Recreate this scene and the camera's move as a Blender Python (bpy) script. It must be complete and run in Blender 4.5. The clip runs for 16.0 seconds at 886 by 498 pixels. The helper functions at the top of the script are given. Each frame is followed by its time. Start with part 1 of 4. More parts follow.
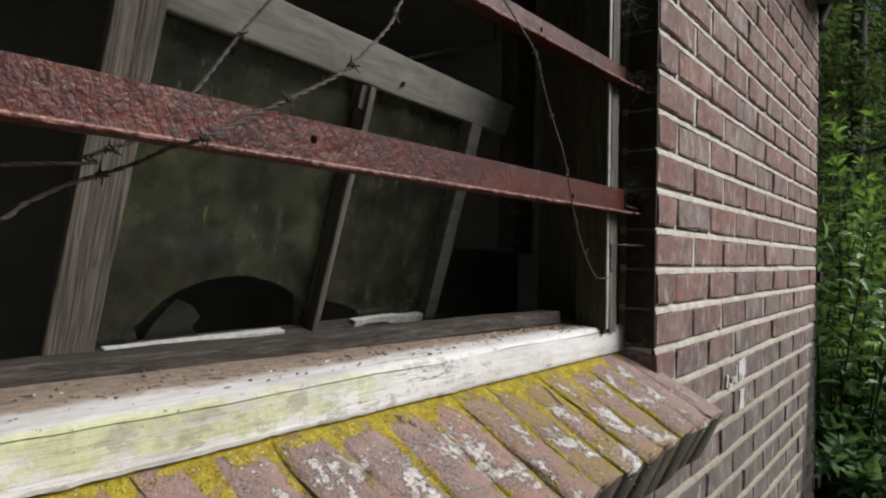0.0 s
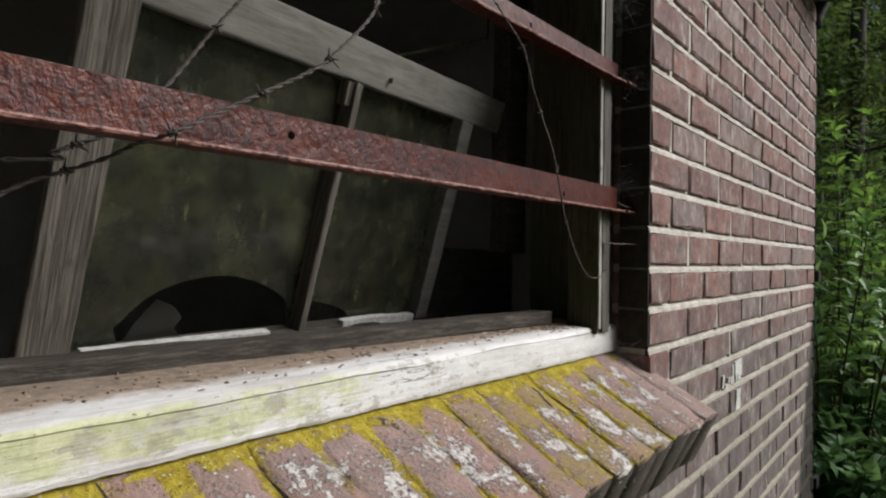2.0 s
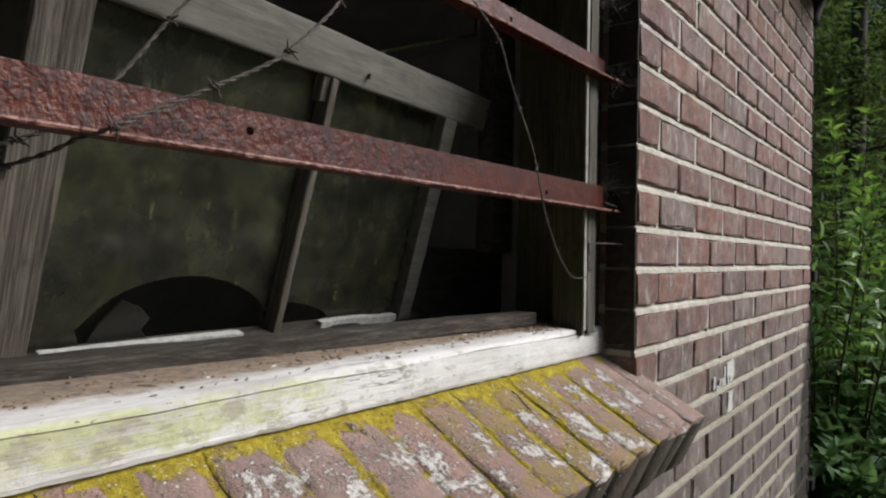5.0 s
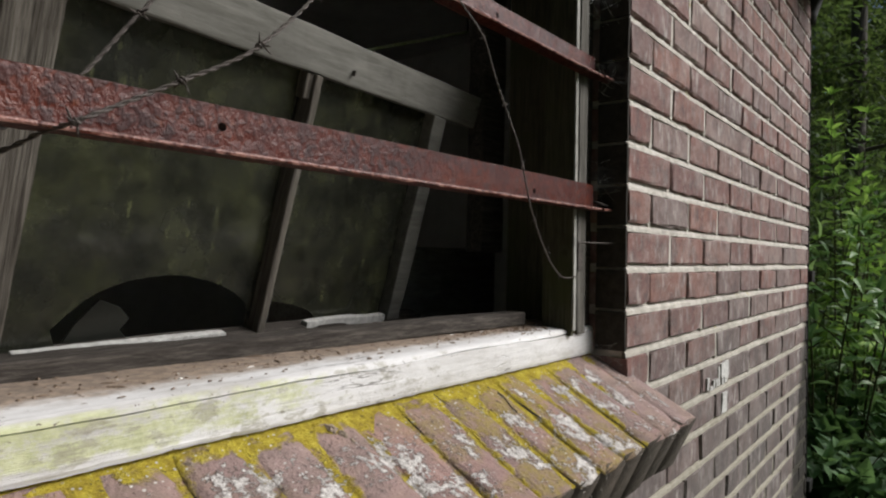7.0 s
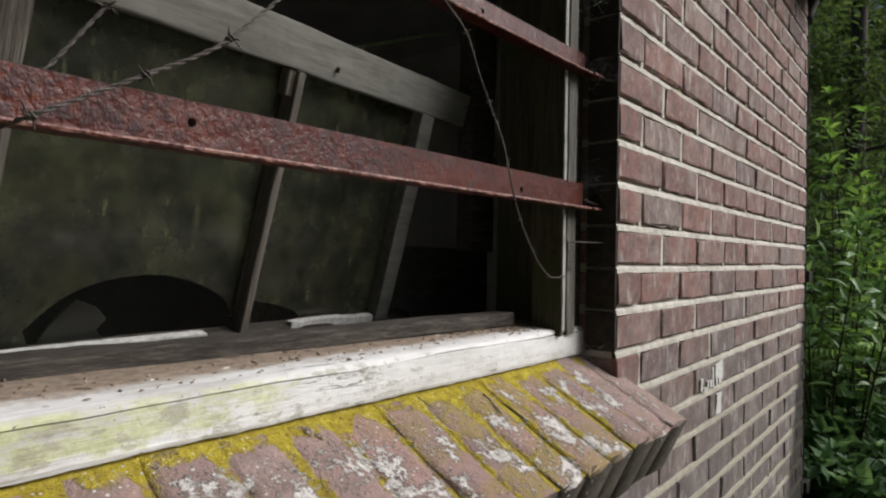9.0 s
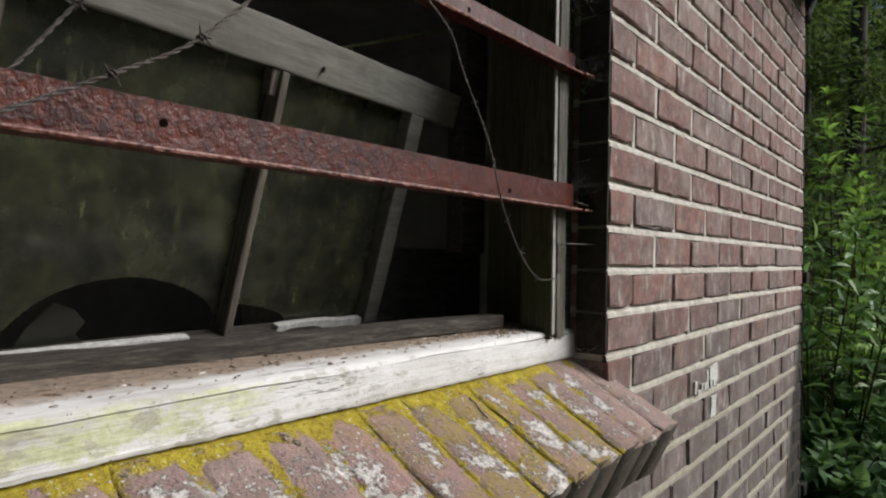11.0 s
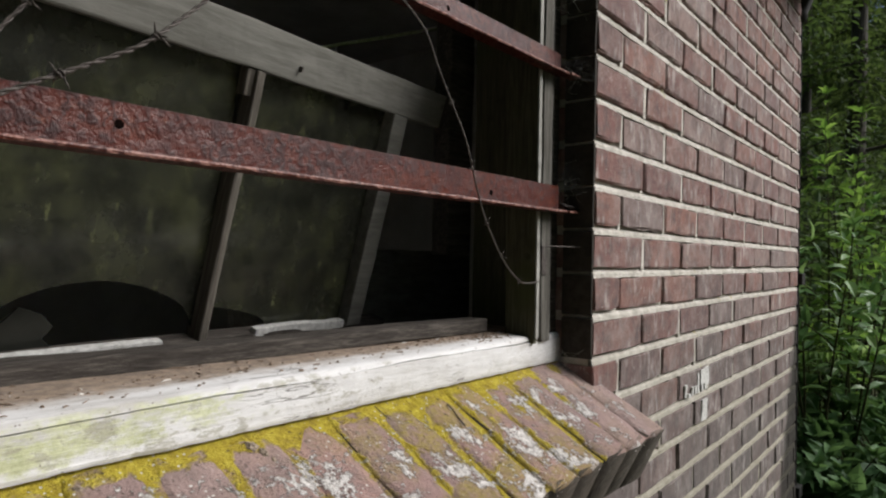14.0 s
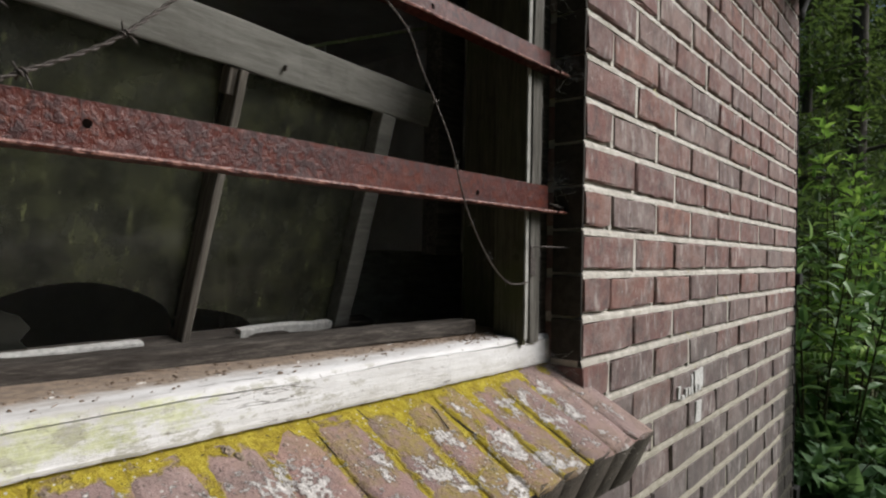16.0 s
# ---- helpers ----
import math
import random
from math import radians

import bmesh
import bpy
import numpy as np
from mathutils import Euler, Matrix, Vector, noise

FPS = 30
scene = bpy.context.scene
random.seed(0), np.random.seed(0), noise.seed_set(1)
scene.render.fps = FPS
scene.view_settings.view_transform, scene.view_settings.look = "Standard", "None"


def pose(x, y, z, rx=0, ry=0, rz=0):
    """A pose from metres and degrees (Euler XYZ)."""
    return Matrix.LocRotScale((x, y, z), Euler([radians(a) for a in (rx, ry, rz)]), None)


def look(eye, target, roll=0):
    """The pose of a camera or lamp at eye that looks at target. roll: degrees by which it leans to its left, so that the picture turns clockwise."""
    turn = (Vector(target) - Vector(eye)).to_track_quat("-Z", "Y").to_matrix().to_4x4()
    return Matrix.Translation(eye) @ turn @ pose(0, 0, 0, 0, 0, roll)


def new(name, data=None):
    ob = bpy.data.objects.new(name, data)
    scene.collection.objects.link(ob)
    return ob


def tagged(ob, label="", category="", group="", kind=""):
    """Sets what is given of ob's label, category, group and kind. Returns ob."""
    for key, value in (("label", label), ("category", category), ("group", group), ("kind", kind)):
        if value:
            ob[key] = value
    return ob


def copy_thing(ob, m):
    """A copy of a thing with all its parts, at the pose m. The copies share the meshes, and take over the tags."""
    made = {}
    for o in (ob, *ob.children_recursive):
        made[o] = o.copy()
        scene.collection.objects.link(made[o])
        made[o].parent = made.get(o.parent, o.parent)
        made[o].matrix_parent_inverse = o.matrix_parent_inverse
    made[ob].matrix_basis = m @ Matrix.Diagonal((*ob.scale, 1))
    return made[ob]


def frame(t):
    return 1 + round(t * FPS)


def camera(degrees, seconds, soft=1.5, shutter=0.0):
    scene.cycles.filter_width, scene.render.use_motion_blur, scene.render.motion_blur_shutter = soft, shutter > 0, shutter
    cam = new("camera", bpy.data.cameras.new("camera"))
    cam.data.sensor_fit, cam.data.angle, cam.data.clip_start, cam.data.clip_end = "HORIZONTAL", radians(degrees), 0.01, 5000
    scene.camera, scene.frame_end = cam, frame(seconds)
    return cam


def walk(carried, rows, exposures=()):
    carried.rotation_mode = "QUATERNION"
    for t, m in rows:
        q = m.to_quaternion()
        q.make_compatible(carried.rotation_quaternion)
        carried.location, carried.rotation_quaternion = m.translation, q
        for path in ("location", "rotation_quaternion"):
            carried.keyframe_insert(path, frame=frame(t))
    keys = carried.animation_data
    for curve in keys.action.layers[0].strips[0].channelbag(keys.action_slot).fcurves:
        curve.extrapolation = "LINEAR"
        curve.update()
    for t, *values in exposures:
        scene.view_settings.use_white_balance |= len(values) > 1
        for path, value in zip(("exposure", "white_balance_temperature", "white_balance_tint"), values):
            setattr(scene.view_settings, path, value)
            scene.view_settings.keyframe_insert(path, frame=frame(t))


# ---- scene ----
cam = camera(70.2, 16.0, 2.15)
PATH = [
    (0, (-1.175, -0.444, 1.326), (0.369, 0.827, 1.35), 1.0),
    (0.5, (-1.169, -0.445, 1.325), (0.375, 0.827, 1.35), 0.9),
    (1, (-1.164, -0.444, 1.326), (0.382, 0.825, 1.349), 0.9),
    (1.5, (-1.157, -0.446, 1.325), (0.388, 0.824, 1.35), 0.9),
    (2, (-1.151, -0.448, 1.325), (0.392, 0.823, 1.349), 0.9),
    (2.5, (-1.146, -0.45, 1.326), (0.398, 0.821, 1.349), 0.9),
    (3, (-1.138, -0.452, 1.327), (0.405, 0.82, 1.349), 1.0),
    (3.5, (-1.132, -0.454, 1.326), (0.41, 0.819, 1.349), 1.0),
    (4, (-1.125, -0.456, 1.327), (0.417, 0.817, 1.348), 1.0),
    (6.5, (-1.094, -0.466, 1.327), (0.446, 0.809, 1.348), 1.0),
    (7, (-1.088, -0.469, 1.326), (0.452, 0.807, 1.347), 1.0),
    (7.5, (-1.082, -0.472, 1.325), (0.457, 0.805, 1.348), 1.0),
    (8, (-1.075, -0.474, 1.325), (0.464, 0.804, 1.347), 1.0),
    (8.5, (-1.069, -0.477, 1.325), (0.468, 0.802, 1.347), 1.0),
    (9, (-1.063, -0.478, 1.325), (0.476, 0.8, 1.347), 1.0),
    (11.5, (-1.035, -0.489, 1.328), (0.502, 0.79, 1.352), 1.0),
    (12, (-1.029, -0.492, 1.328), (0.508, 0.788, 1.352), 1.0),
    (12.5, (-1.023, -0.494, 1.33), (0.512, 0.787, 1.352), 1.1),
    (13, (-1.018, -0.496, 1.331), (0.518, 0.785, 1.352), 1.1),
    (13.5, (-1.013, -0.497, 1.332), (0.523, 0.784, 1.354), 1.1),
    (14, (-1.008, -0.499, 1.334), (0.528, 0.782, 1.355), 1.1),
    (14.5, (-1.003, -0.502, 1.336), (0.532, 0.78, 1.356), 1.1),
    (15, (-0.997, -0.505, 1.335), (0.539, 0.777, 1.357), 1.1),
    (15.5, (-0.992, -0.507, 1.336), (0.543, 0.776, 1.357), 1.1),
    (16, (-0.986, -0.51, 1.336), (0.547, 0.774, 1.356), 1.1),
]
walk(cam, [(t, look(eye, target, roll)) for t, eye, target, roll in PATH])

# ---- world, sun and exposure ----
world = bpy.data.worlds.new("overcast_sky")
scene.world = world
world.use_nodes = True
wn = world.node_tree.nodes
sky = wn.new("ShaderNodeTexSky")
sky.sky_type = "NISHITA"
sky.sun_disc = False
sky.sun_elevation, sky.sun_rotation = radians(40), radians(144)
sky.air_density, sky.dust_density, sky.ozone_density = 1.0, 1.5, 1.0
wn["Background"].inputs["Strength"].default_value = 0.030
world.node_tree.links.new(sky.outputs[0], wn["Background"].inputs["Color"])

sun_data = bpy.data.lights.new("sun", "SUN")
sun_data.energy, sun_data.angle, sun_data.color = 3.45, radians(45), (1.0, 0.985, 0.972)
sun = new("sun", sun_data)
sun.matrix_world = look((6.3, -8.7, 10.1), (0, 0, 1.2))
scene.view_settings.exposure = 0.55

# ---- mesh helpers ----
PI = math.pi


def mesh_of(name, verts, faces, smooth=False):
    me = bpy.data.meshes.new(name)
    me.from_pydata([tuple(v) for v in verts], [], [tuple(int(i) for i in f) for f in faces])
    me.update()
    if smooth:
        me.polygons.foreach_set("use_smooth", [True] * len(me.polygons))
    return me


def thing(name, label, category, group="", kind="", at=None):
    e = new(name)
    e.empty_display_size = 0.05
    if at is not None:
        e.matrix_basis = at
    return tagged(e, label, category, group, kind)


def put(name, me, material, parent=None, label="", at=None):
    if not me.materials:
        me.materials.append(material)
    ob = new(name, me)
    if parent is not None:
        ob.parent = parent
    if at is not None:
        ob.matrix_basis = at
    if label:
        ob["label"] = label
    return ob


def part(name, bm, material, parent, label="", smooth=False):
    me = bpy.data.meshes.new(name)
    bm.to_mesh(me)
    bm.free()
    if smooth:
        me.polygons.foreach_set("use_smooth", [True] * len(me.polygons))
    return put(name, me, material, parent, label)


def box_bm(x0, x1, y0, y1, z0, z1, bevel=0.0, cuts=0, wobble=0.0, seed=0):
    """A box with worn edges: cut along its longest side, its points moved by smooth noise."""
    bm = bmesh.new()
    bmesh.ops.create_cube(bm, size=1.0)
    for v in bm.verts:
        v.co = Vector((x0 + (v.co.x + .5) * (x1 - x0), y0 + (v.co.y + .5) * (y1 - y0), z0 + (v.co.z + .5) * (z1 - z0)))
    if cuts:
        dims = (x1 - x0, y1 - y0, z1 - z0)
        ax = dims.index(max(dims))
        edges = [e for e in bm.edges if abs((e.verts[0].co - e.verts[1].co)[ax]) > 0.5 * dims[ax]]
        bmesh.ops.subdivide_edges(bm, edges=edges, cuts=cuts, use_grid_fill=True)
    if bevel:
        long_edges = [e for e in bm.edges if len(e.link_faces) == 2 and e.calc_face_angle() > 0.5]
        bmesh.ops.bevel(bm, geom=long_edges, offset=bevel, segments=2, affect="EDGES", profile=0.6)
    if wobble:
        for v in bm.verts:
            p = v.co * 9 + Vector((seed * 3.7, seed * 1.3, 0))
            q = v.co * 45 + Vector((seed, 0, seed))
            v.co += (noise.noise_vector(p) + 0.45 * noise.noise_vector(q)) * wobble
    return bm


def tube(points, radius, sides=8, closed_ends=True, radii=None):
    """Vertices and faces of a tube along points."""
    pts = [Vector(p) for p in points]
    verts, faces = [], []
    up = Vector((0.13, 0.31, 0.94))
    for i, p in enumerate(pts):
        d = (pts[min(i + 1, len(pts) - 1)] - pts[max(i - 1, 0)]).normalized()
        a = d.cross(up)
        if a.length < 1e-4:
            a = d.cross(Vector((1, 0, 0)))
        a.normalize()
        b = d.cross(a)
        r = radii[i] if radii else radius
        for k in range(sides):
            w = 2 * PI * k / sides
            verts.append(p + (a * math.cos(w) + b * math.sin(w)) * r)
    for i in range(len(pts) - 1):
        for k in range(sides):
            faces.append((i * sides + k, i * sides + (k + 1) % sides, (i + 1) * sides + (k + 1) % sides, (i + 1) * sides + k))
    if closed_ends:
        faces.append(tuple(range(sides))[::-1])
        faces.append(tuple(range((len(pts) - 1) * sides, len(pts) * sides)))
    return verts, faces


def join(lists):
    verts, faces = [], []
    for v, f in lists:
        n = len(verts)
        verts += list(v)
        faces += [tuple(i + n for i in q) for q in f]
    return verts, faces


def smooth_path(points, step):
    """A rounded path through the points (Catmull-Rom), sampled about every step metres."""
    p = [Vector(q) for q in points]
    p = [p[0] * 2 - p[1]] + p + [p[-1] * 2 - p[-2]]
    out = []
    for i in range(1, len(p) - 2):
        n = max(2, int((p[i + 1] - p[i]).length / step))
        for k in range(n):
            t = k / n
            out.append(0.5 * ((2 * p[i]) + (p[i + 1] - p[i - 1]) * t + (2 * p[i - 1] - 5 * p[i] + 4 * p[i + 1] - p[i + 2]) * t * t
                              + (3 * p[i] - p[i - 1] - 3 * p[i + 1] + p[i + 2]) * t ** 3))
    out.append(p[-2])
    return out


# ---- materials ----
class Nodes:
    """Small builder for a node material."""

    def __init__(self, name):
        self.mat = bpy.data.materials.new(name)
        self.mat.use_nodes = True
        self.tree = self.mat.node_tree
        self.bsdf = self.tree.nodes["Principled BSDF"]
        self.out = self.tree.nodes["Material Output"]
        self.pos = self.add("ShaderNodeNewGeometry").outputs["Position"]

    def add(self, kind):
        return self.tree.nodes.new(kind)

    def link(self, a, b):
        self.tree.links.new(a, b)

    def feed(self, socket, value):
        if isinstance(value, (int, float)):
            socket.default_value = value
        elif isinstance(value, tuple):
            socket.default_value = (*value, 1.0) if len(value) == 3 and socket.type == "RGBA" else value
        else:
            self.link(value, socket)

    def coords(self, scale=(1, 1, 1), turn=(0, 0, 0), shift=(0, 0, 0)):
        n = self.add("ShaderNodeMapping")
        self.link(self.pos, n.inputs["Vector"])
        n.inputs["Scale"].default_value = scale
        n.inputs["Rotation"].default_value = turn
        n.inputs["Location"].default_value = shift
        return n.outputs[0]

    def noise(self, scale, detail=5, rough=0.55, vector=None, distortion=0.0):
        n = self.add("ShaderNodeTexNoise")
        self.link(vector if vector is not None else self.pos, n.inputs["Vector"])
        n.inputs["Scale"].default_value, n.inputs["Detail"].default_value = scale, detail
        n.inputs["Roughness"].default_value, n.inputs["Distortion"].default_value = rough, distortion
        return n.outputs["Fac"]

    def voronoi(self, scale, vector=None, feature="F1"):
        n = self.add("ShaderNodeTexVoronoi")
        n.feature = feature
        self.link(vector if vector is not None else self.pos, n.inputs["Vector"])
        n.inputs["Scale"].default_value = scale
        return n.outputs["Distance"]

    def step(self, value, low, high, a=0.0, b=1.0):
        n = self.add("ShaderNodeMapRange")
        n.interpolation_type = "SMOOTHSTEP"
        self.feed(n.inputs["Value"], value)
        for key, x in zip(("From Min", "From Max", "To Min", "To Max"), (low, high, a, b)):
            n.inputs[key].default_value = x
        return n.outputs[0]

    def math(self, op, a, b=0.0):
        n = self.add("ShaderNodeMath")
        n.operation = op
        self.feed(n.inputs[0], a)
        self.feed(n.inputs[1], b)
        return n.outputs[0]

    def mix(self, fac, a, b, blend="MIX"):
        n = self.add("ShaderNodeMix")
        n.data_type, n.blend_type = "RGBA", blend
        self.feed(n.inputs[0], fac)
        self.feed(n.inputs[6], a)
        self.feed(n.inputs[7], b)
        return n.outputs[2]

    def ramp(self, value, *stops):
        n = self.add("ShaderNodeValToRGB")
        self.feed(n.inputs[0], value)
        e = n.color_ramp.elements
        while len(e) < len(stops):
            e.new(0.5)
        for el, (at, colour) in zip(e, stops):
            el.position, el.color = at, (*colour, 1)
        return n.outputs[0]

    def axis(self, name):
        n = self.add("ShaderNodeSeparateXYZ")
        self.link(self.pos, n.inputs[0])
        return n.outputs[name]

    def each(self):
        return self.add("ShaderNodeObjectInfo").outputs["Random"]

    def island(self):
        return self.add("ShaderNodeNewGeometry").outputs["Random Per Island"]

    def dark_corner(self):
        """A near-black wedge with a ragged edge at the foot of the far corner."""
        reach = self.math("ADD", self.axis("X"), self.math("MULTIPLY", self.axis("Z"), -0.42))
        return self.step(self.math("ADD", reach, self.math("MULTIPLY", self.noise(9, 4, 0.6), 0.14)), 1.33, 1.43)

    def bump(self, height, strength=0.5, distance=0.002, normal=None):
        n = self.add("ShaderNodeBump")
        self.feed(n.inputs["Height"], height)
        n.inputs["Strength"].default_value, n.inputs["Distance"].default_value = strength, distance
        if normal is not None:
            self.link(normal, n.inputs["Normal"])
        return n.outputs[0]

    def done(self, colour, rough=0.8, normal=None, metal=0.0, spec=None):
        self.feed(self.bsdf.inputs["Base Color"], colour)
        self.feed(self.bsdf.inputs["Roughness"], rough)
        self.feed(self.bsdf.inputs["Metallic"], metal)
        if spec is not None:
            self.bsdf.inputs["Specular IOR Level"].default_value = spec
        if normal is not None:
            self.link(normal, self.bsdf.inputs["Normal"])
        return self.mat


def brick_material(name, per_island=False):
    n = Nodes(name)
    r = n.island() if per_island else n.each()
    base = n.ramp(r, (0.0, (0.145, 0.105, 0.10)), (0.2, (0.215, 0.105, 0.09)), (0.4, (0.165, 0.10, 0.095)), (0.6, (0.245, 0.122, 0.098)), (0.8, (0.175, 0.132, 0.125)), (1.0, (0.25, 0.17, 0.15)))
    base = n.mix(n.step(n.noise(19, 7, 0.72), 0.42, 0.66, 0, 0.9), base, (0.115, 0.082, 0.078))
    base = n.mix(n.step(n.noise(55, 5, 0.7), 0.50, 0.72, 0, 0.6), base, (0.32, 0.235, 0.21))
    # Lower bricks are greyer, with the shading near the ground put in too.
    grey_shade = n.step(n.math("ADD", n.axis("Z"), n.math("MULTIPLY", n.noise(3, 5, 0.6), 0.9)), 1.85, 1.25, 0, 0.82)
    base = n.mix(grey_shade, base, n.mix(n.noise(14, 5, 0.7), (0.085, 0.077, 0.073), (0.150, 0.136, 0.128)))
    base = n.mix(n.step(n.noise(11, 6, 0.7, n.coords(shift=(2.2, 5.1, 0.7))), 0.45, 0.70, 0, 0.42), base, (0.36, 0.31, 0.285))
    streak = n.noise(1.0, 5, 0.6, n.coords((48, 48, 17)))
    bloom = n.math("MULTIPLY", n.step(streak, 0.48, 0.70), n.step(n.noise(9, 5, 0.65), 0.43, 0.60))
    base = n.mix(n.math("MULTIPLY", bloom, 0.6), base, (0.50, 0.46, 0.43))
    speck = n.step(n.voronoi(110), 0.16, 0.07)
    base = n.mix(n.math("MULTIPLY", speck, n.step(n.noise(20, 2), 0.5, 0.7)), base, (0.62, 0.58, 0.54))
    dark = n.step(n.noise(230, 3, 0.6), 0.62, 0.72, 0, 0.55)
    base = n.mix(dark, base, (0.07, 0.045, 0.04))
    base = n.mix(n.math("MULTIPLY", n.dark_corner(), 0.9), base, (0.018, 0.016, 0.012))
    h = n.math("ADD", n.math("MULTIPLY", n.noise(28, 6, 0.65), 1.4), n.noise(190, 4, 0.7))
    return n.done(base, n.step(n.noise(60), 0.3, 0.7, 0.75, 0.95), n.bump(h, 0.65, 0.0032), spec=0.25)


def mortar_material():
    n = Nodes("lime_mortar")
    c = n.ramp(n.noise(38, 6, 0.65), (0.3, (0.40, 0.37, 0.32)), (0.5, (0.58, 0.54, 0.48)), (0.72, (0.72, 0.68, 0.62)))
    c = n.mix(n.step(n.noise(5, 4), 0.52, 0.72, 0, 0.5), c, (0.30, 0.28, 0.22))
    c = n.mix(n.step(n.noise(24, 5, 0.6), 0.63, 0.72, 0, 0.75), c, (0.40, 0.34, 0.09))
    # Lower joints: dirt-yellow, and darkened for the shading near the ground.
    low = n.step(n.math("ADD", n.axis("Z"), n.math("MULTIPLY", n.noise(5, 5, 0.65), 0.7)), 1.66, 1.15, 0, 0.78)
    c = n.mix(low, c, n.mix(n.noise(30, 4, 0.7), (0.21, 0.19, 0.13), (0.38, 0.35, 0.28)))
    c = n.mix(n.math("MULTIPLY", n.dark_corner(), 0.9), c, (0.022, 0.02, 0.014))
    h = n.math("ADD", n.noise(80, 6, 0.7), n.noise(300, 3, 0.7))
    return n.done(c, 0.95, n.bump(h, 0.9, 0.004), spec=0.2)


def sill_brick_material(name, bias):
    """Rowlock bricks with crusts of yellow and white lichen, thickest where the wet timber drips on them."""
    n = Nodes(name)
    base = n.ramp(n.each(), (0.0, (0.28, 0.19, 0.178)), (0.5, (0.37, 0.228, 0.20)), (1.0, (0.33, 0.245, 0.228)))
    base = n.mix(n.step(n.noise(30, 5, 0.6), 0.35, 0.7), base, (0.24, 0.175, 0.16))
    base = n.mix(n.step(n.noise(110, 4, 0.7), 0.55, 0.75, 0, 0.7), base, (0.36, 0.27, 0.25))
    near = n.step(n.axis("Y"), 0.038, 0.056, -0.02, 0.22)
    fade = n.math("ADD", n.step(n.axis("Y"), -0.13, -0.05, -0.055, 0.018), n.math("ADD", n.step(n.axis("X"), -0.22, -0.02, 0.0, -0.24), n.step(n.axis("X"), -0.42, -0.58, 0.0, -0.075)))
    own = n.add("ShaderNodeSeparateXYZ")
    n.link(n.add("ShaderNodeTexCoord").outputs["Object"], own.inputs[0])
    rim = n.step(n.math("ABSOLUTE", own.outputs["X"]), 0.019, 0.033, -0.06, 0.19)
    y_field = n.math("ADD", n.math("ADD", n.noise(24, 6, 0.66, distortion=0.6), n.math("ADD", near, rim if not bias else 0.05)), fade)
    yellow = n.step(n.math("ADD", y_field, n.math("MULTIPLY", n.noise(110, 5, 0.75), 0.22)), 0.615 - bias, 0.77 - bias)
    y_colour = n.ramp(n.noise(75, 5, 0.7), (0.3, (0.25, 0.18, 0.02)), (0.5, (0.44, 0.345, 0.026)), (0.72, (0.62, 0.52, 0.07)))
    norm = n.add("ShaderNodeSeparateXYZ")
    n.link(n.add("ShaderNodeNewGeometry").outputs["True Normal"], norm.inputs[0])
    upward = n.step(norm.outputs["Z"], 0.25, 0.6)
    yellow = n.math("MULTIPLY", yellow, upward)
    # Faces that don't turn upward are mixed almost wholly to this dark green.
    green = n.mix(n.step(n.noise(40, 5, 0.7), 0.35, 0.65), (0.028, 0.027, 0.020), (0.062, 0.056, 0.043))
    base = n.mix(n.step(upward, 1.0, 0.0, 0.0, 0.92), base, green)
    film = n.math("MULTIPLY", n.step(n.noise(13, 6, 0.68, n.coords(shift=(1.3, 4.4, 2.2))), 0.43, 0.60), n.math("MULTIPLY", n.step(n.axis("X"), -0.10, -0.26, 0.15, 1.0), n.step(n.axis("X"), -0.60, -0.46, 0.15, 1.0)))
    film = n.math("MULTIPLY", n.math("MULTIPLY", film, upward), n.step(n.noise(120, 4, 0.7), 0.3, 0.6, 0.25, 0.75))
    base = n.mix(film, base, n.mix(n.noise(60, 4, 0.7), (0.22, 0.165, 0.05), (0.34, 0.27, 0.05)))
    base = n.mix(n.math("MULTIPLY", yellow, 0.92), base, y_colour)
    w_field = n.math("SUBTRACT", n.noise(21, 7, 0.68, n.coords(shift=(3.1, 0.4, 7.7)), 0.4), n.math("ADD", n.math("MULTIPLY", n.step(n.axis("Y"), 0.02, 0.055), 0.12), n.step(n.axis("X"), -0.45, -0.62, 0.0, -0.015)))
    white = n.step(n.math("ADD", w_field, n.math("MULTIPLY", n.noise(150, 5, 0.75), 0.40)), 0.735, 0.785)
    white = n.math("MULTIPLY", white, upward)
    w_colour = n.ramp(n.noise(160, 4, 0.7), (0.35, (0.36, 0.33, 0.31)), (0.6, (0.68, 0.64, 0.61)))
    base = n.mix(white, base, w_colour)
    crumbs = n.step(n.math("ADD", n.voronoi(120), n.math("MULTIPLY", n.noise(200, 3), 0.3)), 0.36, 0.26)
    base = n.mix(n.math("MULTIPLY", crumbs, n.step(n.noise(15, 3), 0.45, 0.6)), base, (0.60, 0.56, 0.52))
    base = n.mix(n.step(n.noise(140, 3, 0.6), 0.62, 0.7, 0, 0.7), base, (0.05, 0.04, 0.035))
    h = n.math("ADD", n.math("ADD", n.math("MULTIPLY", yellow, 0.5), n.math("MULTIPLY", white, 0.7)), n.math("ADD", n.math("MULTIPLY", n.math("ADD", yellow, 0.35), n.noise(300, 4, 0.75)), n.math("ADD", n.noise(45, 6, 0.7), n.noise(190, 4, 0.75))))
    return n.done(base, 0.92, n.bump(h, 0.9, 0.0042), spec=0.2)


